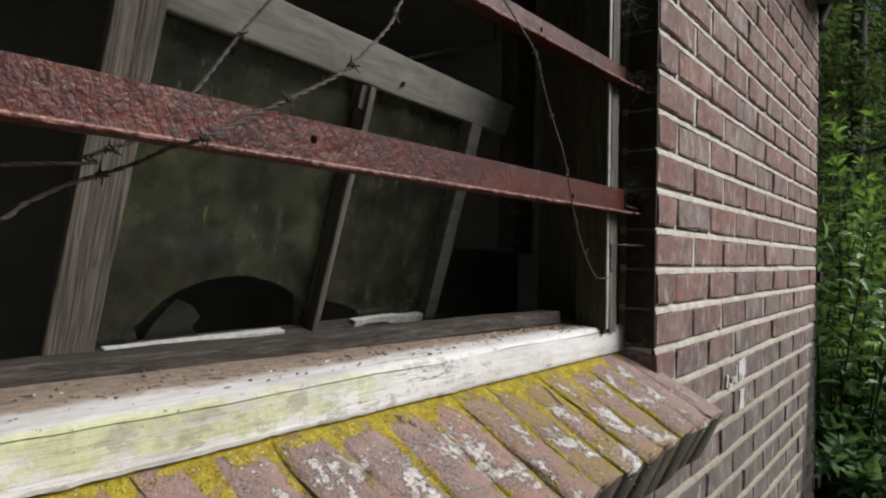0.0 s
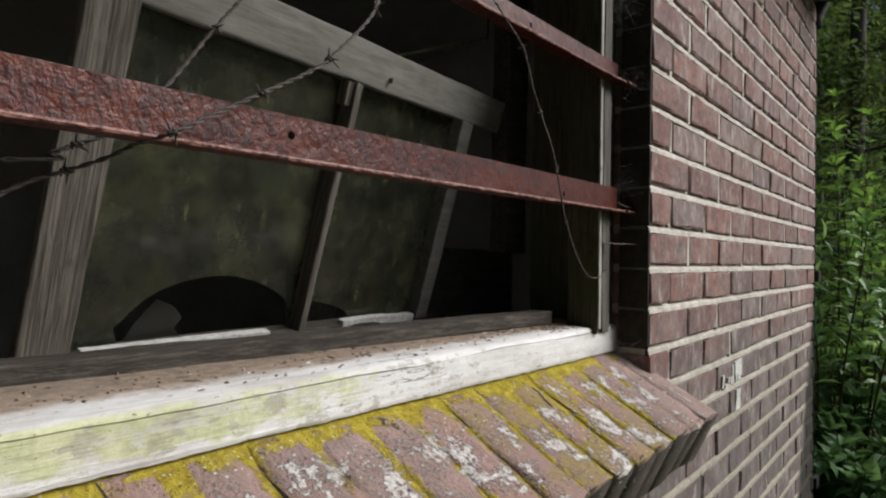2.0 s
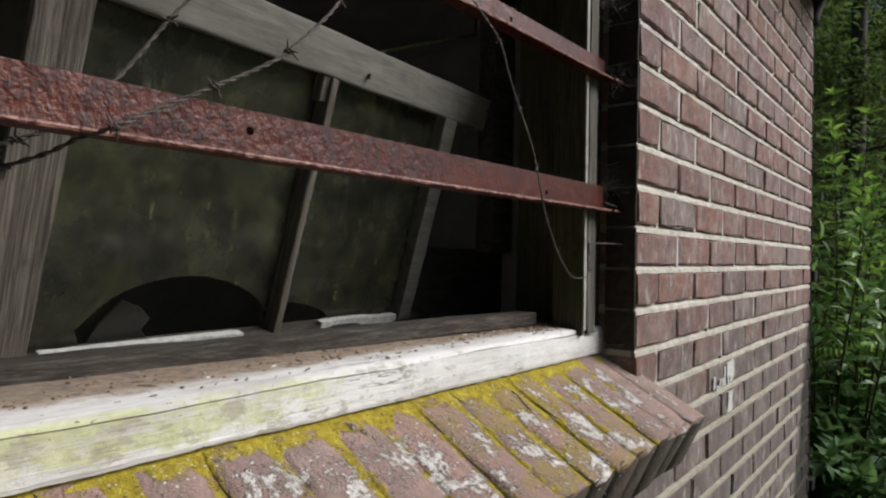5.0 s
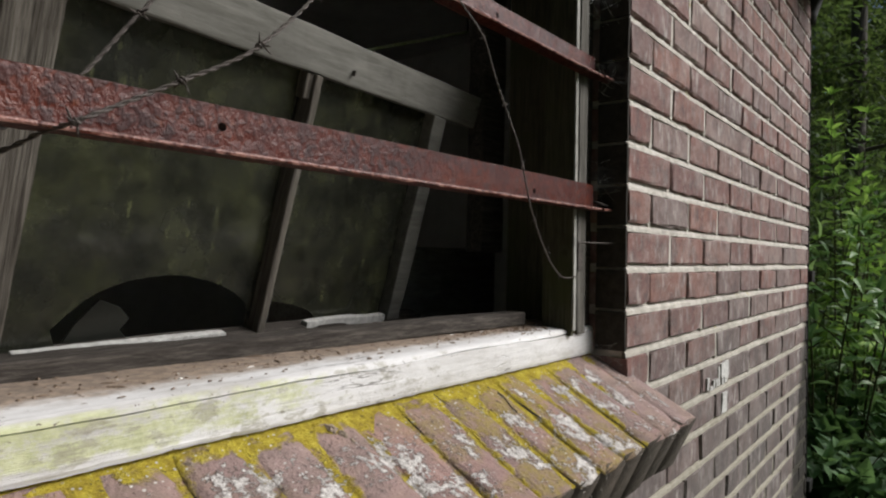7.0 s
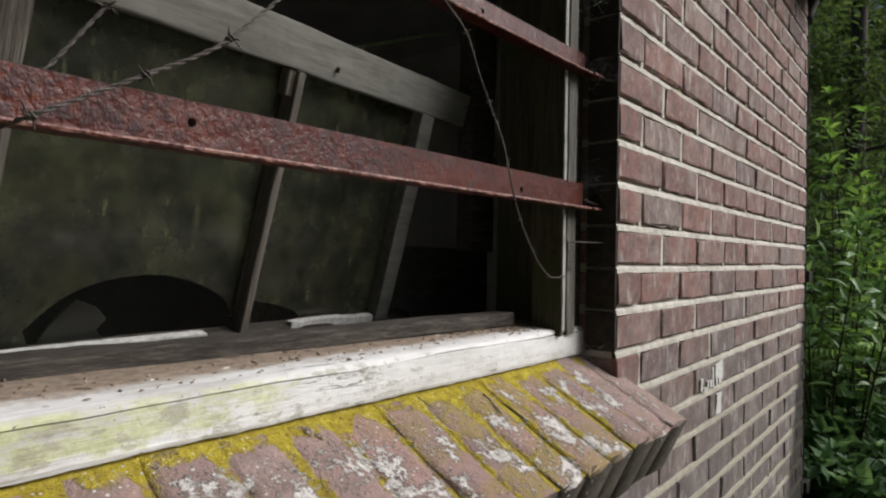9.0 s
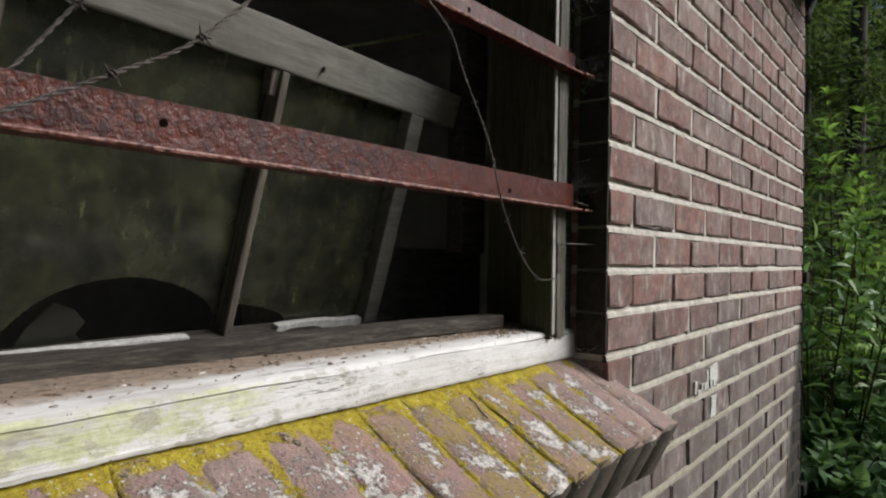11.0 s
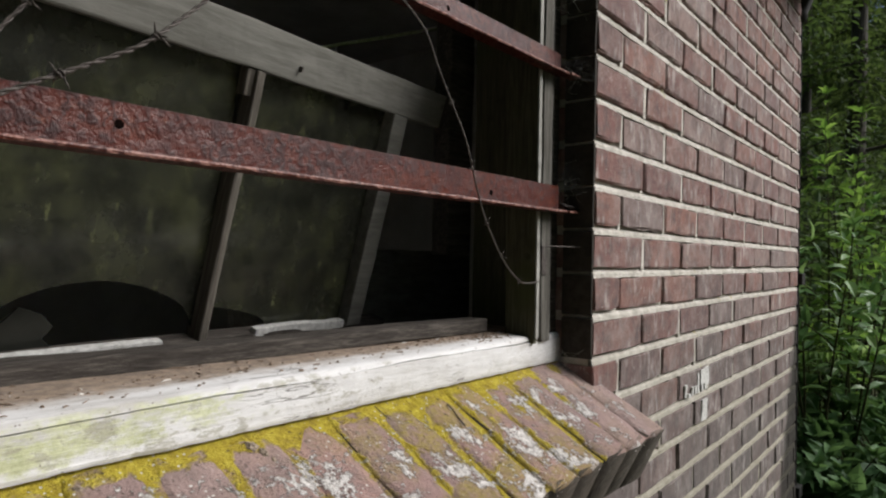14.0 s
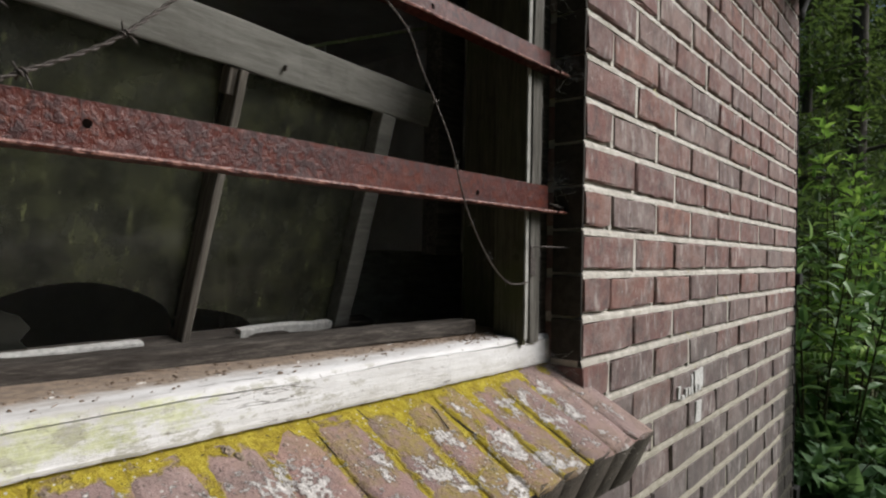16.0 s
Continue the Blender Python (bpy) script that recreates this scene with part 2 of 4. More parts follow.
def painted_timber_material():
    """Old white paint on the sill: algae on the face, brown dirt along the back, dark splits along the grain."""
    n = Nodes("peeling_white_paint")
    paint = n.ramp(n.noise(24, 6, 0.65, n.coords((0.25, 1, 1))), (0.3, (0.42, 0.40, 0.375)), (0.5, (0.62, 0.605, 0.595)), (0.7, (0.74, 0.73, 0.725)))
    face = n.step(n.axis("Y"), 0.0705, 0.0665)
    left = n.step(n.axis("X"), -0.30, -0.85, -0.16, 0.20)
    low = n.step(n.axis("Z"), 1.150, 1.166, -0.16, 0.07)
    algae = n.step(n.math("ADD", n.math("ADD", n.noise(30, 8, 0.78, n.coords((0.5, 1, 1))), left), low), 0.64, 0.80)
    a_colour = n.ramp(n.noise(50, 5, 0.7), (0.3, (0.33, 0.35, 0.12)), (0.7, (0.62, 0.64, 0.36)))
    c = n.mix(n.math("MULTIPLY", n.math("MULTIPLY", algae, face), 0.75), paint, a_colour)
    grey = n.step(n.noise(1, 8, 0.72, n.coords((26, 55, 55), shift=(5, 0, 2))), 0.53, 0.60)
    c = n.mix(n.math("MULTIPLY", n.math("MULTIPLY", grey, face), n.step(n.axis("X"), -0.22, -0.6, 0.2, 0.65)), c, n.mix(n.noise(80, 4, 0.7), (0.22, 0.20, 0.15), (0.42, 0.40, 0.32)))
    dirt = n.step(n.math("ADD", n.math("ADD", n.math("MULTIPLY", n.noise(26, 8, 0.75), 0.6), n.math("MULTIPLY", n.noise(1, 6, 0.7, n.coords((18, 120, 120))), 0.4)), n.step(n.axis("Y"), 0.072, 0.140, -0.17, 0.32)), 0.36, 0.78)
    d_colour = n.ramp(n.noise(90, 5, 0.7), (0.3, (0.11, 0.075, 0.05)), (0.7, (0.34, 0.245, 0.17)))
    c = n.mix(n.math("MULTIPLY", dirt, 0.9), c, d_colour)
    split = n.math("ABSOLUTE", n.math("SUBTRACT", n.noise(1, 4, 0.55, n.coords((3.2, 30, 38))), 0.5))
    cracks = n.math("MULTIPLY", n.step(split, 0.006, 0.002), n.step(n.noise(9, 3), 0.52, 0.62))
    c = n.mix(n.math("MULTIPLY", cracks, 0.6), c, (0.06, 0.045, 0.035))
    spots = n.step(n.noise(170, 3, 0.6), 0.66, 0.72, 0, 0.8)
    c = n.mix(spots, c, (0.12, 0.09, 0.07))
    grain = n.noise(1, 5, 0.65, n.coords((12, 240, 240)))
    h = n.math("SUBTRACT", n.math("ADD", n.noise(60, 5, 0.65), grain), n.math("MULTIPLY", cracks, 1.5))
    return n.done(c, 0.75, n.bump(h, 0.6, 0.0022), spec=0.3)


def bare_wood_material(name, dark, mid, light, axis=(1, 1, 1), strength=0.7, moss=None, own=False):
    """Weathered wood with its grain along the axis that is scaled least."""
    n = Nodes(name)
    if own:
        n.pos = n.add("ShaderNodeTexCoord").outputs["Object"]
    grain = n.noise(1, 6, 0.65, n.coords(axis), 0.4)
    fine = n.noise(1, 4, 0.7, n.coords(tuple(3.1 * a for a in axis)))
    c = n.ramp(n.math("ADD", n.math("MULTIPLY", grain, 0.65), n.math("MULTIPLY", fine, 0.35)), (0.38, dark), (0.5, mid), (0.62, light))
    c = n.mix(n.step(n.noise(16, 5, 0.6), 0.55, 0.75, 0, 0.6), c, tuple(0.45 * x for x in mid))
    knots = n.step(n.voronoi(11), 0.10, 0.03, 0, 0.7)
    c = n.mix(knots, c, tuple(0.5 * x for x in dark))
    if moss:
        c = n.mix(n.step(n.noise(9, 5, 0.6), 0.48, 0.68, 0, 0.8), c, moss)
    return n.done(c, 0.85, n.bump(n.math("ADD", grain, fine), strength, 0.002), spec=0.25)


def rust_material():
    """Old red lead paint, blistered and wet: coarse scabs towards one end, chips and a painted highlight along the
    foot's edge.
    """
    n = Nodes("rusted_red_paint")
    coarse = n.step(n.axis("X"), -0.35, -0.85, 0.30, 1.0)
    scab = n.noise(165, 4, 0.5, n.coords((1.0, 1, 0.85)), 0.3)
    red = n.ramp(n.noise(30, 6, 0.65, n.coords((0.6, 1, 1.3))), (0.30, (0.040, 0.0080, 0.0065)), (0.5, (0.077, 0.0140, 0.0085)), (0.72, (0.118, 0.026, 0.012)))
    red = n.mix(n.math("MULTIPLY", n.step(scab, 0.44, 0.58), n.step(n.noise(22, 4, 0.6), 0.32, 0.62, 0.25, 0.72)), red, (0.022, 0.010, 0.011))
    red = n.mix(n.step(n.noise(75, 5, 0.7), 0.60, 0.70, 0, 0.6), red, (0.145, 0.037, 0.014))
    red = n.mix(n.step(n.noise(420, 3, 0.7), 0.64, 0.72, 0, 0.4), red, (0.22, 0.10, 0.085))
    # Pale chips on the foot's front edge, its highlight coloured in with them.
    worn = n.math("MULTIPLY", n.step(n.axis("Y"), 0.0334, 0.0324), n.step(n.noise(120, 5, 0.7), 0.40, 0.60, 0, 0.8))
    red = n.mix(worn, red, (0.36, 0.19, 0.155))
    h = n.math("ADD", n.math("MULTIPLY", n.math("MULTIPLY", scab, coarse), 1.7), n.math("MULTIPLY", n.noise(330, 3, 0.7), 0.5))
    return n.done(red, n.step(scab, 0.4, 0.6, 0.34, 0.50), n.bump(h, 0.55, 0.0024), 0.0, 0.30)


def glass_material():
    """Window glass under years of green film: the film is matt, the bare glass between is clear."""
    n = Nodes("filmed_glass")
    # The greener mottles paint in reflections along with the film.
    film = n.ramp(n.noise(13, 7, 0.7), (0.3, (0.017, 0.018, 0.014)), (0.48, (0.034, 0.035, 0.025)), (0.62, (0.058, 0.061, 0.034)), (0.76, (0.090, 0.094, 0.046)))
    runs = n.step(n.noise(1, 5, 0.6, n.coords((75, 75, 7))), 0.56, 0.72, 0, 0.8)
    film = n.mix(n.math("MULTIPLY", runs, n.step(n.noise(6, 3), 0.40, 0.58)), film, (0.17, 0.18, 0.085))
    specks = n.step(n.noise(260, 3, 0.6), 0.66, 0.74, 0, 0.6)
    film = n.mix(specks, film, (0.20, 0.20, 0.13))
    n.done(film, n.step(n.noise(14, 4), 0.3, 0.7, 0.12, 0.4), spec=0.5)
    clear = n.add("ShaderNodeBsdfTransparent")
    mixer = n.add("ShaderNodeMixShader")
    n.feed(mixer.inputs[0], n.step(n.noise(20, 5, 0.65), 0.3, 0.6, 0.45, 0.88))
    n.link(clear.outputs[0], mixer.inputs[1])
    n.link(n.bsdf.outputs[0], mixer.inputs[2])
    n.link(mixer.outputs[0], n.out.inputs["Surface"])
    return n.mat


def plain_material(name, a, b, scale=30, rough=0.8, metal=0.0, bump=0.5, spec=0.3):
    n = Nodes(name)
    f = n.noise(scale, 6, 0.65)
    return n.done(n.ramp(f, (0.3, a), (0.7, b)), rough, n.bump(n.noise(scale * 3, 5, 0.7), bump, 0.002), metal, spec)


def leaf_material(name, a, b, c, through_light=0.55, rough=0.6, spec=0.18):
    n = Nodes(name)
    colour = n.ramp(n.island(), (0.0, a), (0.5, b), (1.0, c))
    colour = n.mix(n.step(n.noise(3.0, 3), 0.4, 0.65, 0, 0.5), colour, a)
    n.done(colour, rough, spec=spec)
    t = n.add("ShaderNodeBsdfTranslucent")
    n.feed(t.inputs[0], n.mix(0.25, colour, (0.20, 0.30, 0.05)))
    m = n.add("ShaderNodeMixShader")
    m.inputs[0].default_value = through_light
    n.link(n.bsdf.outputs[0], m.inputs[1])
    n.link(t.outputs[0], m.inputs[2])
    n.link(m.outputs[0], n.out.inputs["Surface"])
    return n.mat


def ground_material():
    n = Nodes("forest_floor")
    c = n.ramp(n.noise(6, 7, 0.7), (0.3, (0.030, 0.026, 0.014)), (0.5, (0.050, 0.055, 0.020)), (0.7, (0.075, 0.090, 0.030)))
    c = n.mix(n.step(n.noise(0.6, 4), 0.45, 0.65, 0, 0.6), c, (0.045, 0.075, 0.022))
    return n.done(c, 0.95, n.bump(n.noise(20, 6, 0.7), 0.8, 0.03), spec=0.2)


def web_material():
    n = Nodes("dusty_spider_silk")
    n.done((0.55, 0.55, 0.53), 0.8)
    clear = n.add("ShaderNodeBsdfTransparent")
    m = n.add("ShaderNodeMixShader")
    n.feed(m.inputs[0], n.step(n.noise(160, 5, 0.7), 0.45, 0.78, 0.0, 0.12))
    n.link(clear.outputs[0], m.inputs[1])
    n.link(n.bsdf.outputs[0], m.inputs[2])
    n.link(m.outputs[0], n.out.inputs["Surface"])
    return n.mat


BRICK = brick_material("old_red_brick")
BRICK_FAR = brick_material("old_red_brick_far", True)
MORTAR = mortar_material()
DARK_BRICK = plain_material("near_black_brick", (0.020, 0.018, 0.015), (0.055, 0.047, 0.040), 60, 0.9, 0, 0.6, 0.2)
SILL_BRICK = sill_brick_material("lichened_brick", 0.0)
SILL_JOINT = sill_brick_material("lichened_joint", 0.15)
PAINTED = painted_timber_material()
GREY_WOOD = bare_wood_material("grey_weathered_wood", (0.045, 0.037, 0.030), (0.125, 0.110, 0.092), (0.23, 0.205, 0.175), (190, 190, 4.5), 0.8, None, True)
RAIL_WOOD = bare_wood_material("flaking_grey_painted_wood", (0.125, 0.12, 0.104), (0.170, 0.165, 0.147), (0.22, 0.212, 0.19), (7, 60, 60), 0.3, None, True)
DARK_WOOD = bare_wood_material("dark_rotten_wood", (0.03, 0.025, 0.021), (0.06, 0.051, 0.044), (0.12, 0.105, 0.09), (12, 150, 150))
JAMB_WOOD = bare_wood_material("mossy_jamb_wood", (0.035, 0.033, 0.02), (0.065, 0.06, 0.038), (0.10, 0.095, 0.065), (150, 150, 9), 0.6, (0.05, 0.056, 0.02))
JAMB_FRONT = bare_wood_material("pale_jamb_wood", (0.18, 0.175, 0.155), (0.31, 0.30, 0.275), (0.46, 0.45, 0.42), (140, 140, 9), 0.6)
BLACK_WOOD = bare_wood_material("sooty_boards", (0.10, 0.093, 0.085), (0.16, 0.15, 0.14), (0.22, 0.21, 0.19), (60, 60, 6))
JAMB_GREY = bare_wood_material("dull_grey_jamb_wood", (0.07, 0.065, 0.055), (0.13, 0.12, 0.105), (0.20, 0.19, 0.17), (140, 140, 9), 0.6)
DUSTY = bare_wood_material("dusty_boards", (0.20, 0.185, 0.165), (0.30, 0.28, 0.25), (0.40, 0.375, 0.34), (12, 60, 60), 0.4)
RUST = rust_material()
# Pale finish for inner walls, floor and ceiling, added to bounce light.
LIMEWASH = plain_material("dirty_limewash", (0.55, 0.54, 0.52), (0.74, 0.73, 0.70), 6, 0.95)
SHADED_RUST = plain_material("rust_shaded_below", (0.018, 0.011, 0.010), (0.05, 0.026, 0.02), 90, 0.85)
HOLE = plain_material("hole_shade", (0.003, 0.002, 0.002), (0.008, 0.005, 0.004), 90, 1.0, 0, 0.2, 0.0)
WIRE = plain_material("rusty_wire", (0.04, 0.033, 0.03), (0.15, 0.128, 0.115), 260, 0.55, 0.45, 0.6, 0.4)
GLASS = glass_material()
SHARD_GLASS = plain_material("dusty_glass", (0.009, 0.010, 0.008), (0.021, 0.022, 0.018), 24, 0.3, 0, 0.1, 0.5)
BLACK_IRON = plain_material("black_iron", (0.012, 0.012, 0.012), (0.03, 0.028, 0.026), 40, 0.6)
STRIP_BLACK = plain_material("strip_black", (0.006, 0.006, 0.006), (0.014, 0.013, 0.012), 40, 0.95, 0, 0.4, 0.05)
MOSSY_IRON = plain_material("mossy_iron", (0.24, 0.30, 0.10), (0.70, 0.76, 0.48), 90, 0.22, 0, 0.5, 0.8)
MOSS = plain_material("yellow_lichen_crust", (0.14, 0.095, 0.012), (0.42, 0.33, 0.03), 70, 0.95, 0, 1.0, 0.1)
WHITE_PAINT = plain_material("chalky_white_paint", (0.36, 0.35, 0.33), (0.70, 0.69, 0.66), 130, 0.85)
LITTER = plain_material("dry_crumbs", (0.08, 0.055, 0.04), (0.30, 0.22, 0.16), 400, 0.9)
PALE_LITTER = plain_material("paint_flakes", (0.45, 0.42, 0.38), (0.75, 0.72, 0.68), 300, 0.85)
BARK = bare_wood_material("grey_bark", (0.035, 0.03, 0.025), (0.07, 0.062, 0.05), (0.11, 0.10, 0.085), (40, 40, 6), 1.0)
STEM = plain_material("brown_green_stem", (0.03, 0.03, 0.016), (0.06, 0.065, 0.03), 60, 0.9, 0, 0.5, 0.05)
LEAF_BRIGHT = leaf_material("fresh_leaf", (0.09, 0.19, 0.032), (0.17, 0.31, 0.052), (0.32, 0.48, 0.10), 0.5)
LEAF_GLOSSY = leaf_material("glossy_leaf", (0.075, 0.17, 0.048), (0.15, 0.29, 0.09), (0.30, 0.45, 0.17), 0.35, 0.42, 0.35)
LEAF_BLUE = leaf_material("broad_leaf", (0.045, 0.105, 0.040), (0.088, 0.175, 0.066), (0.15, 0.27, 0.105), 0.42, 0.55, 0.2)
LEAF_MID = leaf_material("shrub_leaf", (0.028, 0.062, 0.018), (0.055, 0.105, 0.030), (0.11, 0.18, 0.05), 0.42)
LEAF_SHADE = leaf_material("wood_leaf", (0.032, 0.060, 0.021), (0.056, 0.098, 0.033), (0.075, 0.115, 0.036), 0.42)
LEAF_DEEP = leaf_material("tree_leaf", (0.030, 0.048, 0.018), (0.054, 0.080, 0.028), (0.085, 0.115, 0.038), 0.5)
GROUND = ground_material()
WEB = web_material()

# ---- ground ----
def ground_sheet():
    near = np.linspace(-12, 12, 61)
    axis = np.concatenate(([-600, -200, -80, -35, -20], near, [20, 35, 80, 200, 600]))
    n = len(axis)
    verts = [(x + 2, y, 0.10 * noise.noise((x * 0.5, y * 0.5, 0)) * (abs(x) < 60) - 0.05) for x in axis for y in axis]
    faces = [(i * n + j, (i + 1) * n + j, (i + 1) * n + j + 1, i * n + j + 1) for i in range(n - 1) for j in range(n - 1)]
    tagged(put("ground", mesh_of("ground", verts, faces, True), GROUND), "dark forest floor with moss and leaf litter", "ground", kind="structure")


ground_sheet()

# ---- building ----
PITCH, COURSE, DATUM = 0.222, 0.0764, 1.308      # brick and course spacing, height of a bed joint
END_X, LEFT_X, TOP_Z = 1.815, -3.2, 2.46
OPEN_L, OPEN_R, OPEN_TOP = -1.95, 0.0, 1.99
THICK = 0.21
WALL_TURN = 0.6      # degrees by which the outer leaf stands out of square


def slab(name, x0, x1, y0, y1, z0, z1, material, parent=None, label=""):
    return part(name, box_bm(x0, x1, y0, y1, z0, z1), material, parent, label)


wall = slab("wall_front", OPEN_R + 0.005, END_X - 0.005, 0.0105, THICK, -0.3, TOP_Z, MORTAR)
wall.matrix_basis = pose(0, 0, 0, 0, 0, WALL_TURN)
tagged(wall, "weathered red brick wall in stretcher bond with pale mortar", "wall", kind="structure")
slab("mortar_bed", LEFT_X, OPEN_R + 0.0049, 0.0105, THICK, -0.3, 1.03, MORTAR, wall)
slab("mortar_bed", LEFT_X, OPEN_L - 0.005, 0.0106, THICK, 1.03, TOP_Z, MORTAR, wall)
slab("mortar_bed", OPEN_L - 0.005, OPEN_R + 0.005, 0.0106, THICK, OPEN_TOP + 0.004, TOP_Z, MORTAR, wall)
for nm, b in (("wall_side_right", (END_X - THICK, END_X, THICK, 2.6, -0.3, TOP_Z)), ("wall_side_left", (LEFT_X, LEFT_X + THICK, THICK, 2.6, -0.3, TOP_Z)),
              ("wall_back", (LEFT_X, END_X, 2.6, 2.8, -0.3, TOP_Z))):
    tagged(slab(nm, *b, MORTAR), "rendered outer wall of the old brick shed", "wall", kind="structure")
tagged(slab("ceiling", LEFT_X, END_X, 0.0, 2.8, TOP_Z, TOP_Z + 0.12, LIMEWASH), "dirty limewashed board ceiling", "ceiling", kind="structure")
tagged(slab("floor", LEFT_X + THICK, END_X - THICK, THICK, 2.6, -0.02, 0.03, LIMEWASH), "dusty pale concrete floor inside the shed", "floor", kind="structure")
# limewash added on the inside, pale so that more light bounces about
lining = slab("wall_lining", LEFT_X + THICK, END_X - THICK, 2.54, 2.59, 0.03, TOP_Z, LIMEWASH)
tagged(lining, "pale limewash added on the inner walls to bounce light", "wall lining", kind="structure")
slab("lining_side", END_X - THICK - 0.04, END_X - THICK, THICK, 2.54, 0.03, TOP_Z, LIMEWASH, lining)
slab("lining_side", LEFT_X + THICK, LEFT_X + THICK + 0.04, THICK, 2.54, 0.03, TOP_Z, LIMEWASH, lining)
slab("lining_front", OPEN_R + 0.07, END_X - THICK - 0.04, THICK, THICK + 0.03, 0.03, TOP_Z, DARK_WOOD, lining)
slab("lining_board", OPEN_R - 0.03, OPEN_R + 0.0695, 0.1195, THICK + 0.03, 1.10, TOP_Z, JAMB_WOOD, lining)
slab("lining_front", LEFT_X + THICK + 0.04, OPEN_L - 0.02, THICK, THICK + 0.03, 0.03, TOP_Z, LIMEWASH, lining)
slab("lining_front", OPEN_L - 0.02, OPEN_R + 0.07, THICK, THICK + 0.03, 0.03, 1.10, LIMEWASH, lining)


def eaves():
    # Overhang is out of view, made deep to shade the wall's top.
    bm = box_bm(LEFT_X - 0.1, END_X + 0.03, -0.20, 0.6, TOP_Z - 0.06, TOP_Z + 0.10, 0.006)
    e = part("eaves_board", bm, BLACK_WOOD, None)
    tagged(e, "black tarred eaves board above the brickwork", "eaves", kind="structure")
    roof = thing("roof", "flat black felt roof of the shed", "roof", kind="structure")
    part("felt", box_bm(LEFT_X - 0.15, END_X + 0.05, -0.25, 2.9, TOP_Z + 0.125, TOP_Z + 0.17, 0.01), BLACK_IRON, roof)


eaves()

# ---- window ----
def window_frame():
    """The fixed frame in the opening: jambs, head and the bottom board that leans out of line."""
    w = thing("window_1", "weathered timber window frame set in a brick opening", "window frame", kind="structure")
    part("jamb_inner_strip", box_bm(-0.0985, -0.0885, 0.0585, 0.118, 1.19, OPEN_TOP, 0.002, 20, 0.0015, 1), JAMB_WOOD, w, "mossy green inner edge of the jamb")
    part("jamb_face", box_bm(-0.0982, -0.0888, 0.0550, 0.0582, 1.199, OPEN_TOP, 0.001, 20, 0.0008, 5), JAMB_FRONT, w, "pale bare front edge of the jamb")
    # Back strip in dark wood, its shadow partly put into the colour.
    part("jamb_back", box_bm(-0.0445, 0.003, 0.074, 0.118, 1.19, OPEN_TOP, 0.002, 20, 0.0015, 8), DARK_WOOD, w)
    part("jamb_outer_strip", box_bm(-0.0745, -0.0450, 0.0595, 0.118, 1.19, OPEN_TOP, 0.002, 20, 0.0015, 2), JAMB_GREY, w, "grey weathered jamb strip")
    part("jamb_left", box_bm(OPEN_L - 0.003, OPEN_L + 0.08, 0.064, 0.118, 1.19, OPEN_TOP, 0.002, 20, 0.0015, 3), JAMB_WOOD, w)
    part("head", box_bm(OPEN_L, OPEN_R, 0.064, 0.118, OPEN_TOP - 0.07, OPEN_TOP, 0.002, 20, 0.0015, 4), JAMB_WOOD, w)
    # bottom board, askew on the sill
    bm = box_bm(-0.60, 0.285, -0.0, 0.045, 0.0, 0.0225, 0.003, 36, 0.0022, 6)
    ob = part("bottom_board", bm, DARK_WOOD, w, "dark rotten board lying along the sill")
    ob.matrix_basis = pose(-0.415, 0.152, 1.2045, 0, -0.25, -4.4)
    bm = box_bm(-1.95, -0.55, 0.0, 0.045, 0.0, 0.0225, 0.003, 20, 0.002, 7)
    ob = part("bottom_board", bm, DARK_WOOD, w)
    ob.matrix_basis = pose(-0.415, 0.152, 1.2045, 0, -0.25, -4.4) @ pose(0, 0.002, -0.001)
    return w


window_frame()


def timber_sill():
    """The painted sill: a profile drawn along x, with a split that wanders along its front edge."""
    verts, faces = [], []
    xs = np.linspace(OPEN_L, OPEN_R + 0.002, 260)
    for x in xs:
        a = 0.0022 * noise.noise((x * 7, 0, 3)) + 0.0012 * noise.noise((x * 31, 2, 0))
        zc = 1.1925 + 0.004 * noise.noise((x * 4.2, 5, 0)) + 0.002 * noise.noise((x * 17, 1, 7))
        drop = 0.0022 * min(1.0, max(0.0, (-0.40 - x) / 0.6))
        zc -= drop
        open_by = 0.0013 * max(0.1, 0.55 + 1.3 * noise.noise((x * 5, 9, 2)))
        edge = 0.0012 * noise.noise((x * 55, 4, 4))
        foot = 1.1500 + 0.5 * a + edge
        prof = [(0.30, 1.10), (0.080, 1.10), (0.079, foot + 0.0015), (0.0655 + a, foot), (0.0643 + a, foot + 0.004), (0.0645 + a, 1.170), (0.0652 + a, zc - open_by),
                (0.0720, zc), (0.0655 + a, zc + open_by), (0.0685 + a * 0.5 + edge, 1.1985 + a - drop), (0.0735, 1.2003 + a - drop), (0.095, 1.2015 + a * 0.8 - 0.6 * drop),
                (0.13, 1.2032), (0.17, 1.2048 + 0.6 * a), (0.23, 1.206), (0.30, 1.206)]
        verts += [(x, y, z) for y, z in prof]
    m = 16
    for i in range(len(xs) - 1):
        for k in range(m):
            faces.append((i * m + k, i * m + (k + 1) % m, (i + 1) * m + (k + 1) % m, (i + 1) * m + k))
    faces.append(tuple(range(m)))
    faces.append(tuple(range((len(xs) - 1) * m, len(xs) * m))[::-1])
    tagged(put("window_sill", mesh_of("window_sill", verts, faces), PAINTED), "timber window sill in peeling white paint, green with algae", "window sill")


timber_sill()


